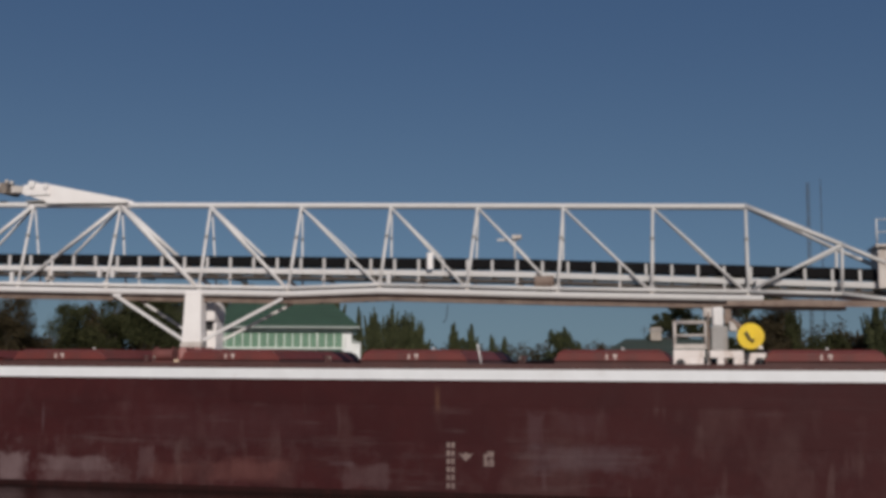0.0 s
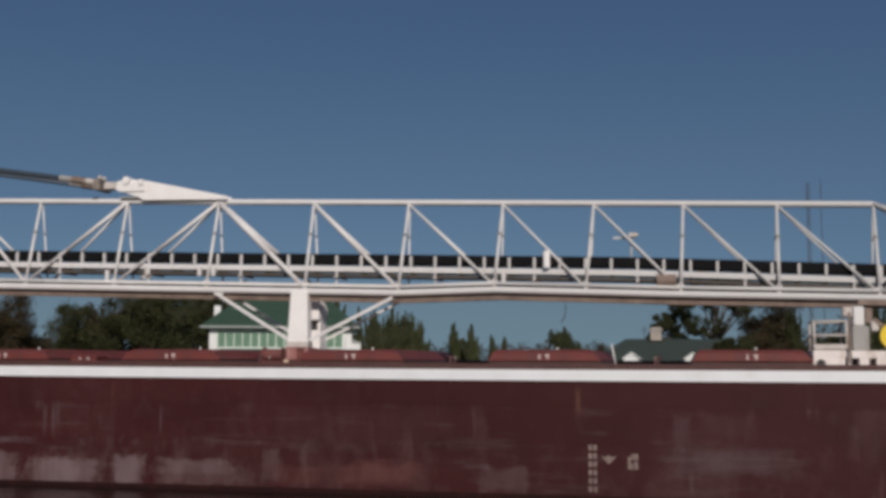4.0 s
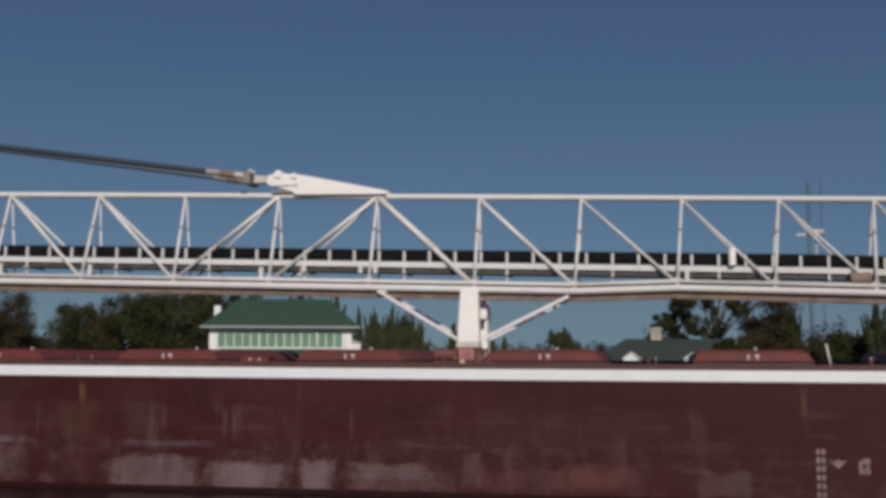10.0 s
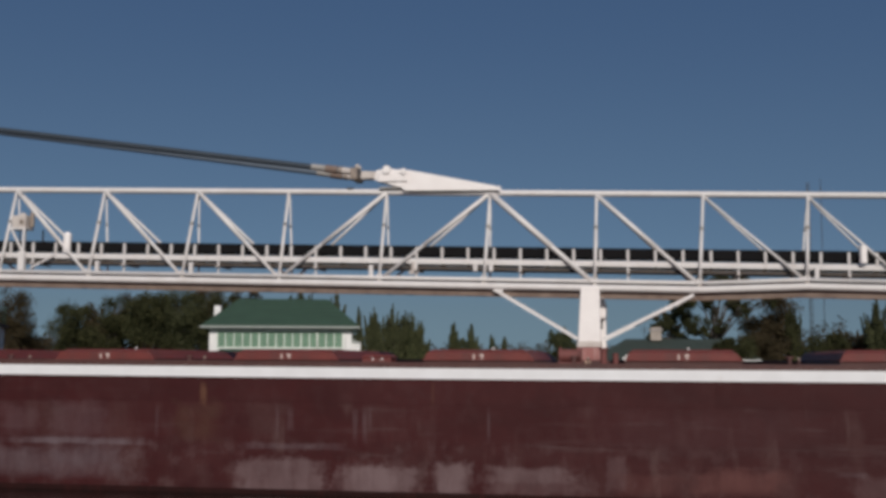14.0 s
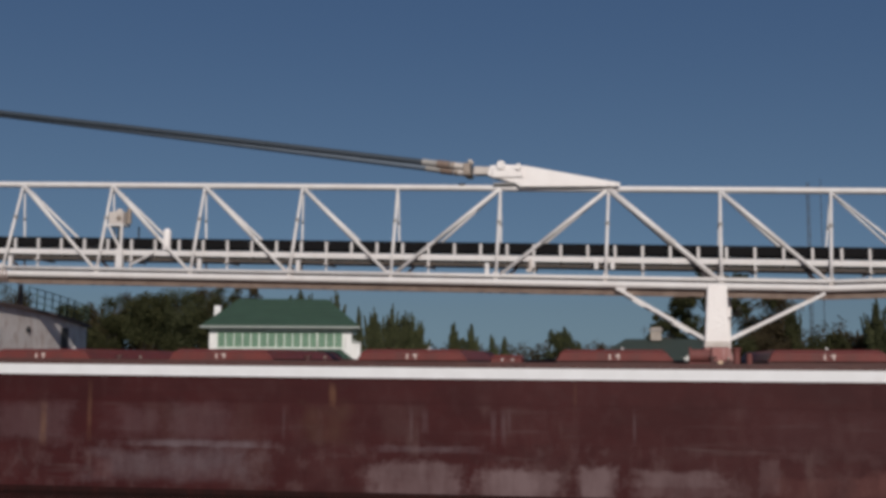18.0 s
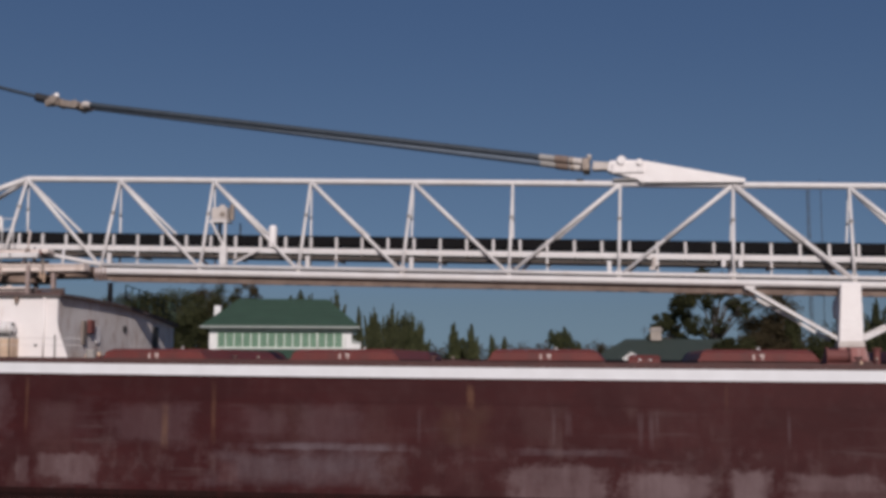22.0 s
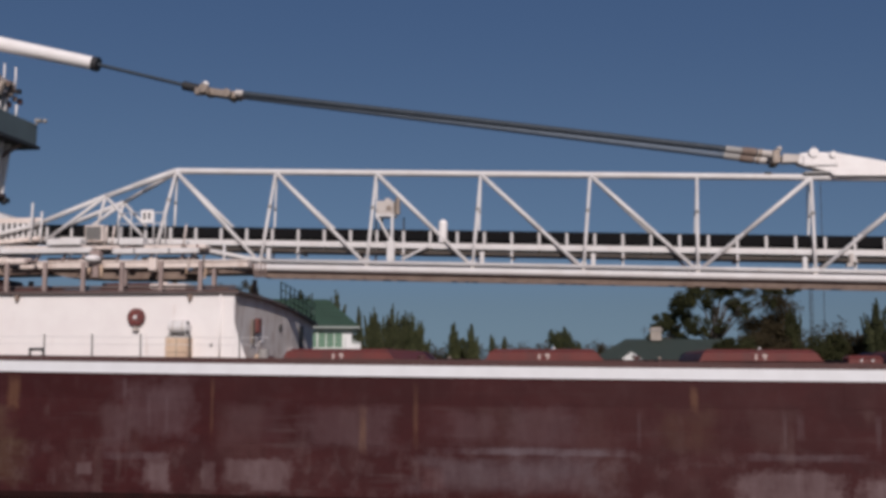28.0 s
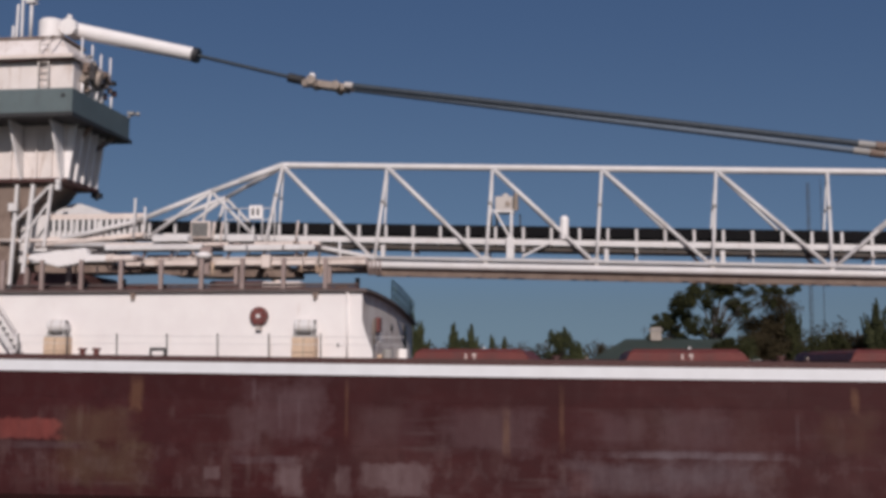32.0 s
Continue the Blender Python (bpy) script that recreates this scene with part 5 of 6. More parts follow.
for y in (45.35, 46.9):
    for z in (6.3, 6.84):
        gr.tube((-0.92, y, z), (0.28, y, z), 0.04, n=8)
for x in (-0.92, 0.28):
    for z in (6.3, 6.84):
        gr.tube((x, 45.35, z), (x, 46.9, z), 0.04, n=8)
gr.box(-0.95, 0.32, 45.3, 45.4, 5.76, 5.95)
part("guard_rail", gr, GREYWHITE, hc)
part("bracket_arm", Shape().box(1.02, 1.3, 45.6, 46.0, 6.75, 7.35).tube((1.3, 45.5, 6.9), (1.62, 45.5, 6.6), 0.12, n=8), PAN, hc, "", 0.03)
part("pole", Shape().box(0.36, 0.44, 45.3, 45.4, 5.2, 7.2), PAN, hc)
part("cab", Shape().box(0.5, 1.14, 45.45, 46.5, 5.70, 6.66), GREY, hc, "grey control cabinet", 0.04)
part("hood", Shape().box(0.56, 0.98, 45.5, 46.3, 6.66, 7.42), WHITE, hc, "", 0.05)
part("control_box", Shape().box(1.2, 1.5, 45.4, 45.9, 6.45, 6.85), GREYWHITE, hc, "", 0.04)
part("junction_box", Shape().box(0.2, 0.6, 45.6, 46.0, 7.0, 7.4), GREYWHITE, hc, "", 0.04)
rl2 = part("cable_reel", Shape().tube((2.0, 45.2, 6.26), (2.0, 45.5, 6.26), 0.51, n=28), YELLOW, hc, "bright yellow cable reel")
part("hub", Shape().tube((2.09, 45.1, 6.27), (2.09, 45.2, 6.27), 0.13, n=14), YELLOW, rl2)
part("arm", Shape().beam((1.93, 45.16, 6.24), (1.80, 45.16, 6.42), 0.08, 0.1).beam((1.9, 45.16, 6.22), (2.12, 45.16, 6.06), 0.08, 0.09), DARK, rl2)
part("reel_stand", Shape().prism([(1.7, 5.76), (2.5, 5.76), (2.15, 6.3), (1.95, 6.3)], 45.5, 45.7), WHITE, hc)
for x in (-0.7, 2.45):
    part("wheel", Shape().tube((x, 45.2, 5.2), (x, 45.32, 5.2), 0.17, n=16), DARK, hc)

# ---- far bank: houses ----
ROOFGREEN = surface("green_shingle", (0.026, 0.060, 0.040), (0.021, 0.049, 0.033), (0.03, 0.05, 0.04), 0.8, scale=0.8, fine=9, streak=(0.8, 0.8, 1.5))
DULLGREEN = surface("dull_green_roof", (0.030, 0.043, 0.035), (0.024, 0.035, 0.029), (0.05, 0.06, 0.05), 0.8)
SIDING = surface("white_siding", (0.72, 0.73, 0.73), (0.65, 0.66, 0.66), (0.5, 0.5, 0.48), 0.7)
TRIM = surface("pale_trim", (0.62, 0.67, 0.63), (0.54, 0.59, 0.55), None, 0.6)
FASCIA = surface("grey_fascia", (0.30, 0.33, 0.32), (0.25, 0.28, 0.27), None, 0.6)
CHIM = surface("pale_brick", (0.38, 0.34, 0.30), (0.31, 0.27, 0.24), (0.3, 0.25, 0.2), 0.8)
m, n, l = nodes_of("window_glass")
b = n["Principled BSDF"]
l.new(mixed(n, l, grain(n, l, 1.2, lo=0.3, hi=0.7), (0.165, 0.27, 0.195), (0.12, 0.20, 0.145)), b.inputs["Base Color"])
b.inputs["Roughness"].default_value = 0.12
GLASS = m


def hip(s, x0, x1, y0, y1, z0, z1, inset_x, inset_y):
    return s.loft([(x0, y0, z0), (x1, y0, z0), (x1, y1, z0), (x0, y1, z0)], [(x0 + inset_x, y0 + inset_y, z1), (x1 - inset_x, y0 + inset_y, z1), (x1 - inset_x, y1 - inset_y, z1), (x0 + inset_x, y1 - inset_y, z1)])


C = (-38.6, 100.0)
hs = thing("house", (C[0], C[1], BANK), "two-storey white house with green hip roof and window gallery", "house", turn=17)
x0, x1, y0 = C[0] - 6.7, C[0] + 6.7, C[1]
EV = 8.40
part("wall", Shape().box(x0, x1, y0, y0 + 9.5, BANK - 0.3, EV), SIDING, hs)
rf = part("roof", hip(Shape(), x0 - 0.75, x1 + 0.75, y0 - 0.8, y0 + 10.3, EV + 0.16, 11.35, 3.1, 4.4), ROOFGREEN, hs, "dark green shingled hip roof")
part("eave", Shape().box(x0 - 0.8, x1 + 0.8, y0 - 0.85, y0 + 10.35, EV - 0.02, EV + 0.155), FASCIA, hs)
for k in range(7):
    u = (k + 0.5) / 7
    za, ya = EV + 0.17 + u * 2.8, y0 - 0.8 + 4.4 * u
    part("shingle_course", Shape().box(x0 - 0.7 + 3.1 * u, x1 + 0.7 - 3.1 * u, ya - 0.03, ya + 0.05, za - 0.02, za + 0.02), ROOFGREEN, rf)
part("dormer", Shape().box(x0 + 0.1, x0 + 0.7, y0 + 2.4, y0 + 3.2, 9.4, 10.6), SIDING, hs, "small white roof vent")
N_PANE = 15
px0, px1 = x0 + 0.75, x1 - 0.85
pw = (px1 - px0) / N_PANE
gal = part("window_gallery", Shape().box(px0 - 0.12, px1 + 0.12, y0 - 0.10, y0 + 0.02, 6.42, 6.58).box(px0 - 0.12, px1 + 0.12, y0 - 0.10, y0 + 0.02, 8.02, 8.16), TRIM, hs, "long row of upstairs windows with pale frames")
for i in range(N_PANE):
    part("pane", Shape().box(px0 + i * pw + 0.05, px0 + (i + 1) * pw - 0.05, y0 - 0.04, y0 - 0.005, 6.58, 8.02), GLASS, gal)
for i in range(N_PANE + 1):
    wd = 0.065 if i % 5 == 0 else 0.042
    part("mullion", Shape().box(px0 + i * pw - wd, px0 + i * pw + wd, y0 - 0.09, y0 - 0.0, 6.58, 8.02), TRIM, gal)
part("porch_roof", Shape().loft([(x0 - 0.2, y0 - 3.0, 5.1), (x1 + 0.7, y0 - 3.0, 5.1), (x1 + 0.7, y0 - 0.02, 5.1), (x0 - 0.2, y0 - 0.02, 5.1)], [(x0 + 1.1, y0 - 0.4, 6.40), (x1 - 1.0, y0 - 0.4, 6.40), (x1 - 1.0, y0 - 0.12, 6.40), (x0 + 1.1, y0 - 0.12, 6.40)]), ROOFGREEN, hs, "green lean-to porch roof")
for k in range(5):
    x = x0 + 0.6 + k * 3.1
    part("porch_post", Shape().box(x - 0.09, x + 0.09, y0 - 2.7, y0 - 2.52, BANK - 0.3, 5.15), TRIM, hs)
part("downpipe", Shape().tube((x0 + 10.1, y0 - 0.16, EV), (x0 + 10.1, y0 - 0.16, 6.5), 0.05, n=6).tube((x0 + 10.1, y0 - 0.16, 6.52), (x0 + 10.1, y0 - 3.06, 5.24), 0.05, n=6).tube((x0 + 10.1, y0 - 3.06, 5.24), (x0 + 10.1, y0 - 3.06, 4.2), 0.05, n=6), TRIM, hs)
part("side_porch", Shape().box(x1, x1 + 0.85, y0 + 0.5, y0 + 3.6, BANK - 0.3, 7.05), SIDING, hs, "low white side porch")
part("side_porch_roof", Shape().loft(ring(x1, x1 + 1.05, y0 + 0.35, y0 + 3.75, 7.052), ring(x1, x1 + 0.1, y0 + 0.5, y0 + 3.6, 7.30)), FASCIA, hs)
part("window", Shape().box(x1 - 0.01, x1 + 0.05, y0 + 2.0, y0 + 3.4, 6.5, 8.0), GLASS, hs)
part("shutter", Shape().box(x1 - 0.62, x1 - 0.55, y0 - 0.06, y0, 6.5, 7.6), FASCIA, hs)

bh = thing("bungalow", (-1.8, 102.0, BANK), "low house with dull green roof and white gables", "house")
part("wall", Shape().box(-8.4, 4.6, 98.5, 107, BANK - 0.3, 5.4), SIDING, bh)
part("roof", hip(Shape(), -9.3, 5.4, 97.8, 107.8, 5.4, 7.36, 2.9, 4.6), DULLGREEN, bh, "dull dark green hip roof")
for gx in (-5.65, -0.45):
    part("gable", Shape().prism([(gx - 0.66, 5.30), (gx + 0.66, 5.30), (gx + 0.66, 5.62), (gx, 6.08), (gx - 0.66, 5.62)], 97.7, 99.6), SIDING, bh, "small white gable dormer")
    part("gable_roof", Shape().beam((gx - 0.84, 98.5, 5.52), (gx, 98.5, 6.13), 1.9, 0.06).beam((gx, 98.5, 6.13), (gx + 0.84, 98.5, 5.52), 1.9, 0.06), SIDING, bh)
ch = part("chimney", Shape().box(-4.15, -3.2, 101.5, 102.4, 7.2, 8.38), CHIM, bh, "pale square chimney", 0.03)
part("chimney_cap", Shape().box(-4.3, -3.05, 101.4, 102.6, 8.1, 8.2), GREY, ch)
part("aerial", Shape().tube((-4.7, 102, 7.3), (-4.7, 102, 8.5), 0.03, n=5).tube((-5.0, 102, 8.25), (-4.4, 102, 8.25), 0.025, n=5).tube((-4.95, 102, 8.05), (-4.45, 102, 8.05), 0.025, n=5), DARK, bh)

# two lengths of white board fence on the bank
for x0_, x1_, zt in ((3.18, 4.89, 5.49), (-11.44, -9.45, 5.45)):
    gf = thing("garden_fence", ((x0_ + x1_) / 2, 93.5, BANK), "low white board fence on the far bank", "fence", "white fences")
    for k in range(3):
        fx_ = x0_ + 0.1 + k * (x1_ - x0_ - 0.2) / 2
        part("post", Shape().box(fx_ - 0.06, fx_ + 0.06, 93.445, 93.56, BANK - 0.2, zt - 0.03), SIDING, gf)
    for z in (zt - 0.27, zt - 0.13):
        part("board", Shape().box(x0_, x1_, 93.40, 93.44, z, z + 0.128), SIDING, gf)

# ---- radio masts ----
MASTC = surface("mast_grey", (0.06, 0.065, 0.075), (0.05, 0.055, 0.06), None, 0.6)
for bx, top, wdt in ((14.2, 28.6, 0.22), (15.8, 29.0, 0.05)):
    rm = thing("radio_mast", (bx, 150, BANK), "slender grey lattice radio mast beyond the trees", "mast", "masts")
    for dx, dy in ((-1, -1), (1, -1), (0, 1)):
        part("leg", Shape().tube((bx + dx * wdt, 150 + dy * wdt, BANK), (bx + dx * wdt * 0.8, 150 + dy * wdt * 0.8, top), 0.038 if wdt > 0.1 else 0.012, n=6), MASTC, rm)
    for k in range(14):
        z = BANK + 0.8 + k * (top - BANK - 1.5) / 14
        s_ = 1 if k % 2 else -1
        part("brace", Shape().tube((bx - s_ * wdt, 150 - wdt, z), (bx + s_ * wdt, 150 - wdt, z + 1.6), 0.028, n=5), MASTC, rm)

# ---- trees ----
BARK = surface("bark", (0.06, 0.05, 0.042), (0.04, 0.033, 0.028), None, 0.9)
LEAF_A = leafy("leaves_dark", (0.0566, 0.0648, 0.0337), (0.096, 0.106, 0.0532), (0.156, 0.164, 0.0846))
LEAF_D = leafy("leaves_deep_green", (0.0425, 0.0481, 0.0227), (0.0708, 0.075, 0.034), (0.12, 0.117, 0.0552))
LEAF_B = leafy("leaves_olive", (0.0588, 0.0681, 0.0336), (0.101, 0.115, 0.0538), (0.163, 0.165, 0.0841))
LEAF_C = leafy("leaves_brown", (0.0543, 0.0437, 0.0248), (0.0897, 0.0708, 0.0401), (0.136, 0.106, 0.0625))


def crown_mesh(blobs, count, size, rnd):
    """Many small folded leaf clumps, thick near the outside of each blob."""
    verts, faces = [], []
    total = sum(b[3] ** 2 for b in blobs)
    for cx, cy, cz, r, tall in blobs:
        for _ in range(max(30, int(count * r * r / total))):
            d = Vector((rnd.gauss(0, 1), rnd.gauss(0, 1), rnd.gauss(0, 1))).normalized()
            q = r * (rnd.uniform(0.2, 1.0) ** 0.5 if rnd.random() < 0.55 else min(1.05, abs(rnd.gauss(0, 0.7)))) * (1.0 + 0.35 * noise.noise(Vector((cx, cy, cz)) + d * 2.2))
            p = Vector((cx, cy, cz)) + Vector((d.x * q, d.y * q, d.z * q * tall))
            s = size * rnd.uniform(0.6, 1.5)
            u = Vector((rnd.gauss(0, 1), rnd.gauss(0, 1), rnd.gauss(0, 0.7))).normalized()
            w_ = u.cross(Vector((rnd.gauss(0, 1), rnd.gauss(0, 1), rnd.gauss(0, 1)))).normalized()
            t_ = u.cross(w_) * s * 0.35
            k = len(verts)
            verts += [p - u * s, p + w_ * s * 0.6 + t_, p + u * s, p - w_ * s * 0.6 + t_]
            faces += [(k, k + 1, k + 2), (k, k + 2, k + 3)]
    return verts, faces


def plume_mesh(plumes, count, rnd):
    """Upright feathery shoots: slender leaves that thin out towards a pointed tip."""
    verts, faces = [], []
    for low_, tip, wide in plumes:
        for _ in range(count // len(plumes)):
            u = rnd.random() ** 0.85
            rad = wide * (1 - u) ** 0.7 * (0.55 + 0.45 * min(1.0, u * 3.5)) * math.sqrt(rnd.random()) * rnd.uniform(0.7, 1.25)
            a = rnd.uniform(0, 6.28318)
            out = Vector((math.cos(a), math.sin(a), 0))
            p = low_.lerp(tip, u) + out * rad
            way_ = (out * rnd.uniform(0.1, 0.7) + Vector((rnd.gauss(0, 0.2), rnd.gauss(0, 0.2), 1.0))).normalized()
            side = way_.cross(Vector((rnd.gauss(0, 1), rnd.gauss(0, 1), rnd.gauss(0, 1)))).normalized()
            ln = rnd.uniform(0.12, 0.30) * (1.1 - 0.45 * u)
            k = len(verts)
            verts += [p - way_ * ln, p + side * ln * 0.38, p + way_ * ln * 1.3, p - side * ln * 0.38]
            faces += [(k, k + 1, k + 2), (k, k + 2, k + 3)]
    return verts, faces


# limbs of the forked tree: reach along the bank, height as a share of the tree's, radius of the clump
CLUMPS = [(-4.2, 0.71, 1.6), (-4.8, 0.54, 1.0), (-2.4, 0.79, 2.0), (-1.9, 0.55, 1.5), (-3.0, 0.41, 0.8), (0.0, 0.85, 2.0), (1.5, 0.71, 1.5), (2.7, 0.87, 1.4),
          (3.3, 0.68, 0.9), (4.8, 0.85, 1.1), (6.6, 0.88, 1.0), (8.2, 0.87, 0.9), (5.9, 0.72, 0.6), (-0.6, 0.68, 1.5), (0.6, 0.52, 0.9), (-1.0, 0.45, 0.7), (-0.9, 0.93, 1.7), (2.1, 0.95, 1.6)]


def tree(x, y, top, width, kind, leaf, seed, label, low=0.12):
    rnd = random.Random(seed)
    tall = top - BANK
    tr_ = thing("tree", (x, y, BANK), label, "tree", "trees on the far bank")
    s = Shape()
    bend = [Vector((x, y, BANK - 0.3))]
    for k in range(1, 5):
        bend.append(Vector((x + rnd.uniform(-0.05, 0.05) * width, y + rnd.uniform(-0.3, 0.3), BANK + tall * 0.2 * k)))
    r0 = 0.022 * tall + 0.05
    for k in range(4):
        s.tube(bend[k], bend[k + 1], r0 * (1 - 0.22 * k), r0 * (1 - 0.22 * (k + 1)), n=7)
    blobs, plumes = [], []
    if kind == "round":
        zc, hz, hx = BANK + tall * (0.5 + low / 2), tall * (0.5 - low / 2), width * 0.5
        for k in range(30):
            d = Vector((rnd.gauss(0, 1), rnd.gauss(0, 1), rnd.gauss(0, 1))).normalized()
            u = rnd.uniform(0.15, 0.86)
            tip = Vector((x + d.x * hx * u, y + d.y * hx * u, zc + d.z * hz * u))
            if k % 3 == 0:
                s.tube(bend[1].lerp(bend[4], rnd.uniform(0, 1)), tip, r0 * 0.35, r0 * 0.08, n=5)
            r = rnd.uniform(0.12, 0.2) * min(width, tall)
            blobs.append((tip.x, tip.y, min(tip.z, top - r * 0.7), r, rnd.uniform(0.7, 1.1)))
        for k in range(5):
            q = rnd.uniform(-0.36, 0.36)
            blobs.append((x + q * width, y, top - 0.10 * width - abs(q) * 0.35 * tall, 0.10 * width, 1.15))
        count, size = 12000, 0.004 * tall + 0.07
    elif kind == "open":
        for k in range(46):
            a, u = k * 2.4 + rnd.uniform(-0.6, 0.6), rnd.uniform(0.42, 0.95)
            base = bend[1].lerp(bend[4], rnd.uniform(0, 1))
            reach = width * 0.5 * rnd.uniform(0.35, 1.0)
            tip = Vector((x + math.cos(a) * reach, y + math.sin(a) * reach * 0.6, BANK + tall * u))
            mid = base.lerp(tip, 0.5) + Vector((0, 0, 0.06 * tall))
            s.tube(base, mid, r0 * 0.45, r0 * 0.25, n=6).tube(mid, tip, r0 * 0.25, r0 * 0.06, n=5)
            r = rnd.uniform(0.045, 0.115) * width
            blobs.append((tip.x, tip.y, min(tip.z, top - r * 0.6), r, rnd.uniform(0.6, 0.95)))
        count, size = 12500, 0.10
    elif kind == "forked":
        # three limbs from a low fork; clumps of leaves at their ends, thinner to one side
        fork = Vector((x, y, BANK + 0.33 * tall))
        for dx, dz, r in CLUMPS:
            tip = Vector((x + dx, y + rnd.uniform(-2.2, 2.2), BANK + dz * tall))
            elbow = fork + Vector((dx * rnd.uniform(0.2, 0.4), (tip.y - y) * 0.4, (tip.z - fork.z) * rnd.uniform(0.55, 0.75)))
            s.tube(fork, elbow, r0 * 0.5, r0 * 0.3, n=6).tube(elbow, tip, r0 * 0.3, r0 * 0.08, n=5)
            for _ in range(6):
                d = Vector((rnd.gauss(0, 1), rnd.gauss(0, 1), rnd.gauss(0, 0.8))).normalized() * r * rnd.uniform(0.3, 0.85)
                blobs.append((tip.x + d.x, tip.y + d.y, tip.z + d.z, r * rnd.uniform(0.3, 0.5), 0.9))
        count, size = 16000, 0.12
    elif kind == "bushy":
        # a rounded bush with a few upright shoots over it
        for k in range(44):
            u = rnd.random()
            q = rnd.uniform(-0.5, 0.5) * width * (1.05 - 0.75 * u ** 1.6)
            r = rnd.uniform(0.10, 0.17) * width
            blobs.append((x + q, y + rnd.uniform(-0.3, 0.3) * width, BANK + 0.4 + u * (tall * 0.86 - 0.4) - r * 0.5, r, 1.25))
            s.tube(bend[0].lerp(bend[3], u * 0.8), Vector(blobs[-1][:3]), 0.035, 0.01, n=5)
        for dx, dz in ((-0.28, 0.94), (-0.06, 0.90), (0.10, 1.0), (0.24, 0.88), (0.38, 0.72)):
            blobs += [(x + dx * width + rnd.uniform(-0.08, 0.08), y, BANK + dz * tall - 0.22 * i, 0.10 + 0.09 * i, 1.6) for i in range(6)]
        count, size = 11000, 0.09
    else:
        stems = max(7, int(width * 4.6))
        for k in range(stems):
            a = rnd.uniform(0, 6.28)
            q = rnd.uniform(0.0, 0.50) * width
            drop = rnd.uniform(0, 0.24) * tall
            if k < 2:
                q, drop = 0.06 * width * (k + 1), 0.05 * k * tall
            ztop = top - (q / width) ** 1.5 * tall * 0.75 - drop
            bx_, by_ = x + math.cos(a) * q, y + math.sin(a) * q * 0.7
            low_, tip = Vector((x + math.cos(a) * q * 0.12, y + math.sin(a) * q * 0.3, BANK)), Vector((bx_, by_, ztop))
            s.tube(low_, tip, 0.06, 0.012, n=5)
            plumes.append((low_, tip, (0.065 * width + 0.30) * rnd.uniform(0.7, 1.3)))
    part("trunk", s, BARK, tr_)
    v, f_ = plume_mesh(plumes, 8000, rnd) if plumes else crown_mesh(blobs, count, size, rnd)
    part("crown", Shape().add(v, f_), leaf, tr_)
    return tr_


DARKT, OLIVET, BROWNT = "dense dark green broadleaf tree on the far bank", "olive green tree with an uneven crown", "thin brownish autumn tree"
SPIKE = "spiky upright dark green tree"
# each tree: x, y, height of its top, width of its crown, kind, leaves, label
west_grove = [
    (-75.31, 129, 12.93, 6.54, "round", LEAF_C, BROWNT), (-70.92, 131, 14.42, 7.96, "round", LEAF_C, BROWNT), (-65.28, 130, 14.43, 7.9, "round", LEAF_D, DARKT),
    (-60.95, 131, 14.59, 7.96, "round", LEAF_C, BROWNT), (-53.08, 132, 12.49, 6.02, "round", LEAF_C, BROWNT), (-90.93, 131, 12.20, 5.97, "round", LEAF_A, DARKT),
    (-81.59, 120, 14.69, 8.51, "round", LEAF_C, BROWNT), (-70.27, 116, 12.3, 6.93, "round", LEAF_D, DARKT), (-68.27, 122, 13.44, 6.8, "round", LEAF_D, OLIVET),
    (-61.96, 118, 13.38, 7.17, "round", LEAF_D, DARKT), (-59.94, 123, 13.96, 7.79, "round", LEAF_A, OLIVET), (-52.51, 117, 14.0, 7.11, "round", LEAF_D, DARKT),
    (-53.3, 126, 15.0, 5.75, "round", LEAF_C, BROWNT), (-82.05, 125, 10.43, 6.97, "round", LEAF_C, BROWNT), (-73.60, 128, 10.14, 7.78, "round", LEAF_C, BROWNT),
    (-88.87, 121, 14.50, 7.97, "round", LEAF_A, DARKT),
]
spiky_row = [
    (-48.0, 130, 13.9, 3.4, "bushy", LEAF_B, OLIVET), (-44.9, 126, 13.4, 3.4, "spiky", LEAF_A, SPIKE), (-41.31, 124, 13.67, 4.4, "spiky", LEAF_A, SPIKE), (-38.39, 124, 11.67, 1.88, "spiky", LEAF_A, SPIKE),
    (-31.9, 120.5, 10.9, 3.4, "spiky", LEAF_A, SPIKE), (-33.0, 122, 10.4, 4.6, "bushy", LEAF_A, SPIKE), (-34.84, 118, 11.16, 3.35, "spiky", LEAF_A, SPIKE), (-33.34, 120, 11.68, 3.77, "spiky", LEAF_A, SPIKE), (-30.73, 119, 10.74, 3.62, "spiky", LEAF_B, SPIKE),
    (-34.66, 121, 10.34, 4.29, "spiky", LEAF_A, SPIKE), (-30.13, 121, 9.44, 2.7, "spiky", LEAF_B, SPIKE), (-27.1, 128, 7.95, 3.89, "round", LEAF_B, OLIVET),
    (-27.48, 126, 9.86, 2.17, "spiky", LEAF_B, SPIKE), (-25.09, 125, 9.55, 3.42, "spiky", LEAF_B, SPIKE), (-23.23, 127, 8.31, 1.93, "spiky", LEAF_B, SPIKE),
    (-21.95, 128, 8.14, 1.43, "spiky", LEAF_A, SPIKE), (-15.1, 126, 9.15, 4.0, "bushy", LEAF_B, "small dark bushy tree with upright shoots"), (-9.9, 118, 7.2, 1.8, "spiky", LEAF_C, SPIKE), (-12.4, 120, 7.4, 2.4, "spiky", LEAF_B, SPIKE),
]
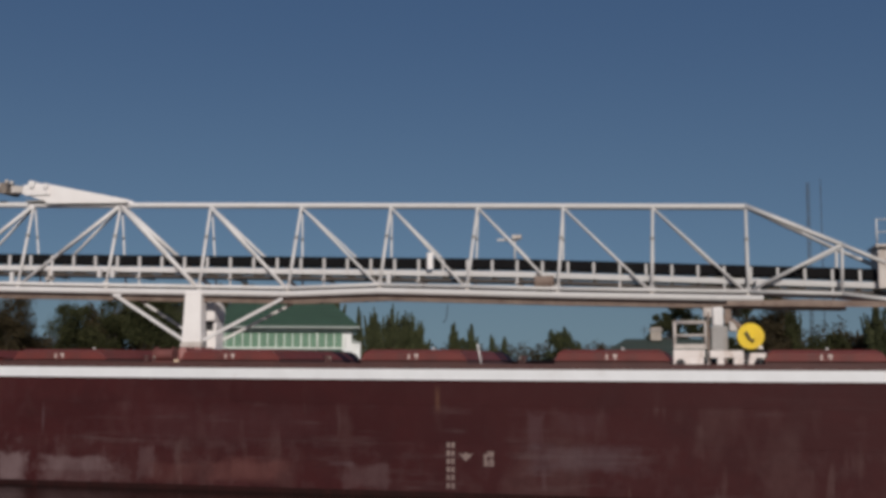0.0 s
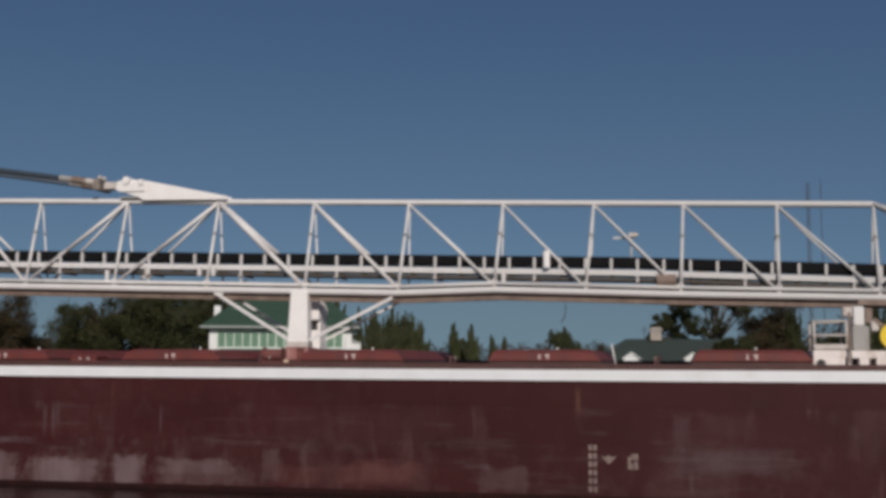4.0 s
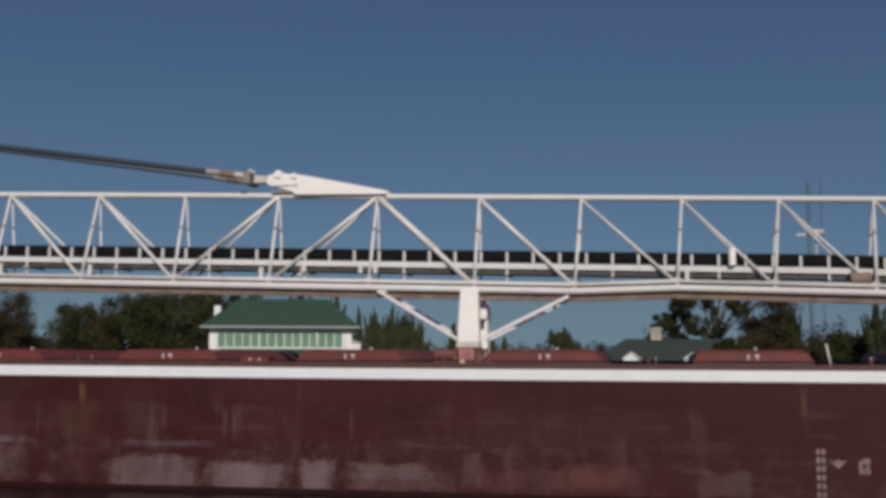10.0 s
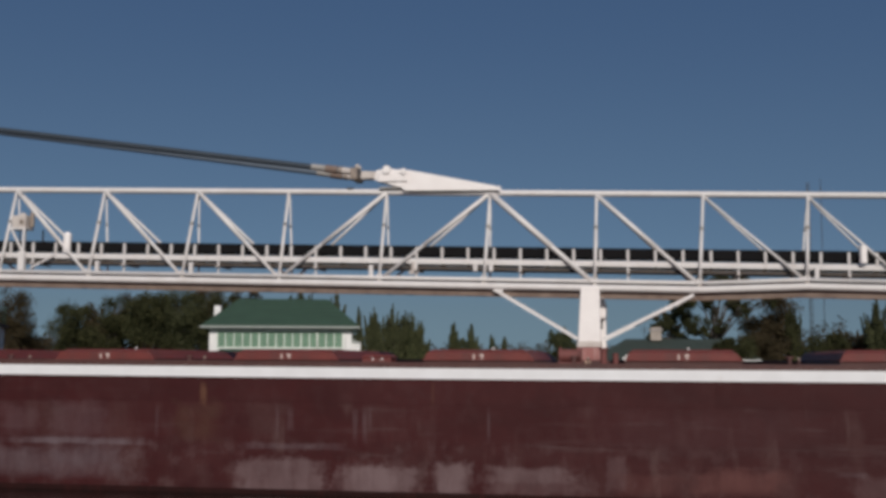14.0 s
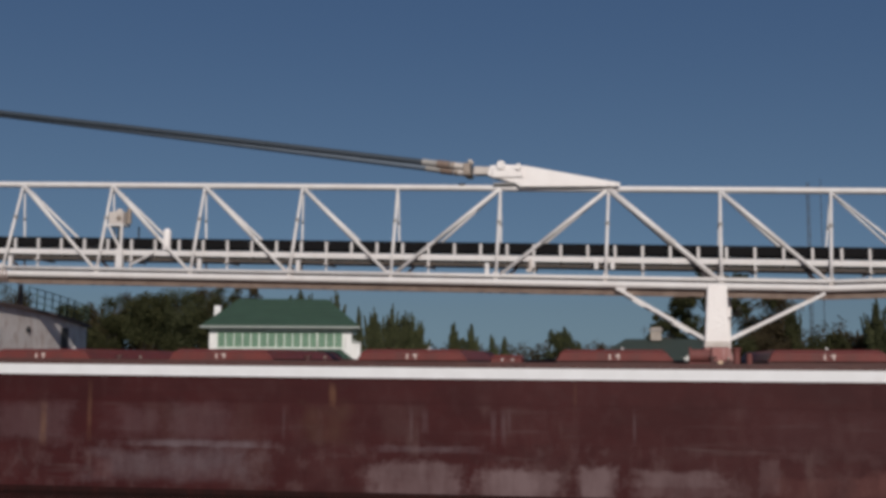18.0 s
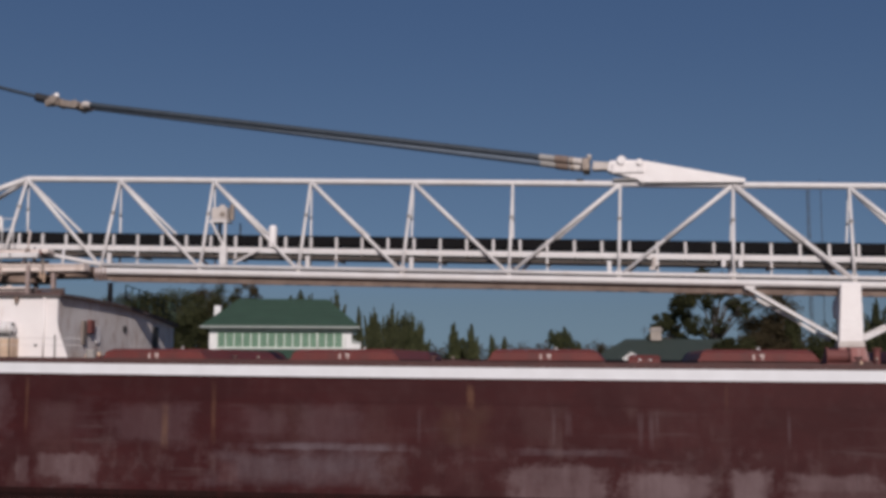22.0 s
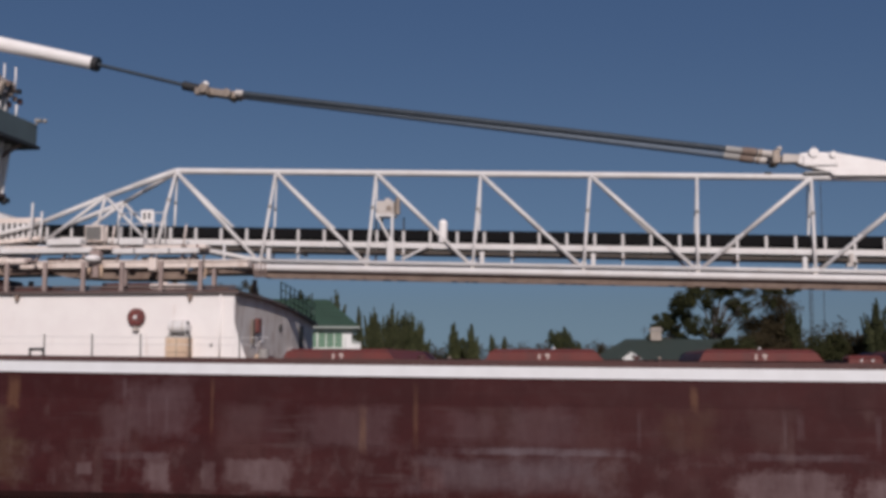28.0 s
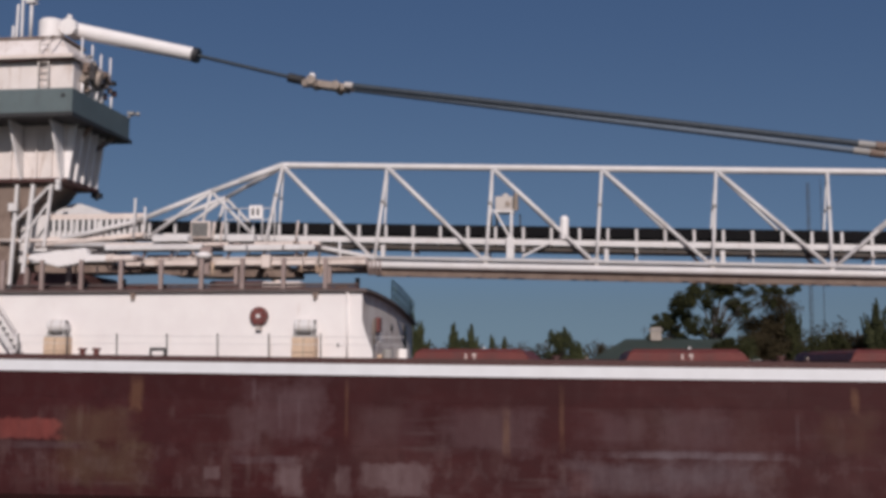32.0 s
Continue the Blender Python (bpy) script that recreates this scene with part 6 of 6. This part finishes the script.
east_grove = [
    (1.7, 122, 14.4, 14.0, "forked", LEAF_D, "large dark tree with forked trunk and sky gaps"), (-2.6, 125, 11.2, 5.2, "open", LEAF_D, DARKT), (7.81, 128, 13.13, 7.78, "round", LEAF_C, BROWNT),
    (9.5, 120, 10.92, 4.62, "spiky", LEAF_D, SPIKE), (12.96, 122, 8.47, 6.18, "round", LEAF_D, DARKT), (6.36, 117, 8.46, 6.52, "round", LEAF_C, BROWNT),
    (2.77, 96.3, 7.38, 4.63, "round", LEAF_D, DARKT), (15.32, 124, 8.75, 5.03, "round", LEAF_C, BROWNT), (17.39, 119, 11.78, 4.82, "spiky", LEAF_A, SPIKE),
    (20.77, 121, 11.74, 6.74, "round", LEAF_A, DARKT),
]
for i, (tx, ty, top, wide, kind, leaf, label) in enumerate(west_grove + spiky_row + east_grove):
    tree(tx, ty, top, wide, kind, leaf, 40 + i, label)

# low growth between the trees and the far woods
rnd = random.Random(77)
blobs = []
for k in range(260):
    u = k / 259
    gx = -97 + 140 * u - 16 * u * u + rnd.uniform(-0.4, 0.4)
    yy = rnd.uniform(128, 136)
    gz = 7.35 + rnd.uniform(-0.5, 0.6) + (rnd.uniform(0.2, 3.2) if gx < -54 or gx > 4 else 0)
    r = rnd.uniform(0.65, 1.0)
    steps = int((gz - BANK - 1.2) / (r * 0.9)) + 1
    for i in range(steps):
        blobs.append((gx + rnd.uniform(-0.5, 0.5), yy + rnd.uniform(-0.6, 0.6), gz - r * (0.95 + 0.9 * i), r * (1 + 0.12 * i), 1.0))
base = thing("low_growth_base", (0, 130, BANK), "", "")
v, f_ = crown_mesh(blobs, 90000, 0.14, rnd)
low_growth = part("low_growth", Shape().add(v, f_), LEAF_C, base)
low_growth.parent = None
low_growth.matrix_world = pose(0, 130, BANK)
tagged(low_growth, "tangled brown-green scrub along the far bank", "scrub", kind="stuff")
blobs = []
for k in range(120):
    gx = -420 + k * 6.4
    blobs.append((gx + rnd.uniform(-3, 3), 360 + rnd.uniform(-15, 15), BANK + rnd.uniform(0.5, 2.2), rnd.uniform(3, 4.4), 0.7))
v, f_ = crown_mesh(blobs, 20000, 0.36, rnd)
woods = part("far_woods", Shape().add(v, f_), LEAF_B, base)
woods.parent = None
woods.matrix_world = pose(0, 130, BANK)
tagged(woods, "low distant woods behind the houses", "woods", kind="stuff")
bpy.data.objects.remove(base)

# ---- gull ----
GULLW = surface("gull_white", (0.75, 0.75, 0.76), (0.65, 0.65, 0.66), None, 0.8)
GULLG = surface("gull_grey", (0.20, 0.21, 0.23), (0.14, 0.15, 0.17), None, 0.8)
gull = thing("gull", (0, 0, 0), "grey and white gull flying past with beating wings", "bird")
part("body", Shape().tube((-0.20, 0, 0), (0.06, 0, 0.02), 0.035, 0.075, n=10).tube((0.06, 0, 0.02), (0.2, 0, 0.03), 0.075, 0.04, n=10).ball((0.22, 0, 0.05), 0.05, 8, 6).prism([(-0.2, -0.01), (-0.36, 0.0), (-0.36, 0.02), (-0.2, 0.03)], -0.06, 0.06), GULLW, gull)
part("beak", Shape().tube((0.26, 0, 0.045), (0.33, 0, 0.035), 0.018, 0.004, n=6), YELLOW, gull)
wings = []
for s_ in (-1, 1):
    wing_ = part("wing", Shape().loft([(-0.08, 0, 0), (0.12, 0, 0), (0.12, 0, 0.03), (-0.08, 0, 0.03)], [(-0.06, s_ * 0.32, 0.03), (0.13, s_ * 0.32, 0.03), (0.13, s_ * 0.32, 0.05), (-0.06, s_ * 0.32, 0.05)]).loft([(-0.06, s_ * 0.32, 0.03), (0.13, s_ * 0.32, 0.03), (0.13, s_ * 0.32, 0.05), (-0.06, s_ * 0.32, 0.05)], [(-0.14, s_ * 0.72, -0.06), (-0.05, s_ * 0.72, -0.06), (-0.05, s_ * 0.72, -0.05), (-0.14, s_ * 0.72, -0.05)]), GULLG, gull)
    wings.append((s_, wing_))


def motions():
    rows_ = [(float(t), ship_pose(t)) for t in range(0, 33)]
    # the ship and all that stands on it move as one
    for ob in ABOARD:
        rel = Matrix.Translation(ORIGIN[ob.name] - PIVOT)
        walk(ob, [(t, p @ rel) for t, p in rows_])
    # the gull crosses in front of the ship and draws slowly away
    flight = [(0, -110.3, 34.0, 14.0), (4.0, -65.1, 34.0, 13.8), (6.8, -25.09, 37.2, 14.98), (7.0, -23.08, 38.0, 15.6), (7.2, -20.44, 38.8, 15.9), (7.4, -18.27, 39.6, 16.61), (7.6, -15.61, 40.4, 16.9), (7.8, -13.16, 41.2, 17.61),
              (8.0, -10.25, 42.0, 18.28), (8.2, -7.2, 42.8, 19.02), (8.4, -4.05, 43.6, 19.85), (10.0, 20.1, 50.0, 26.3), (32.0, 76.1, 54.0, 35.5)]
    walk(gull, [(t, pose(x, y, z, 0, -14, 32)) for t, x, y, z in flight])
    for s_, wing_ in wings:
        beat = [(0.0, 10), (6.4, 10)]
        beat += [(6.565 + 0.1675 * k, 48 if k % 2 else -30) for k in range(12)]
        beat += [(9.0, 10), (32.0, 10)]
        walk(wing_, [(t, pose(0, 0, 0.03, s_ * a, 0, 0)) for t, a in beat])


motions()
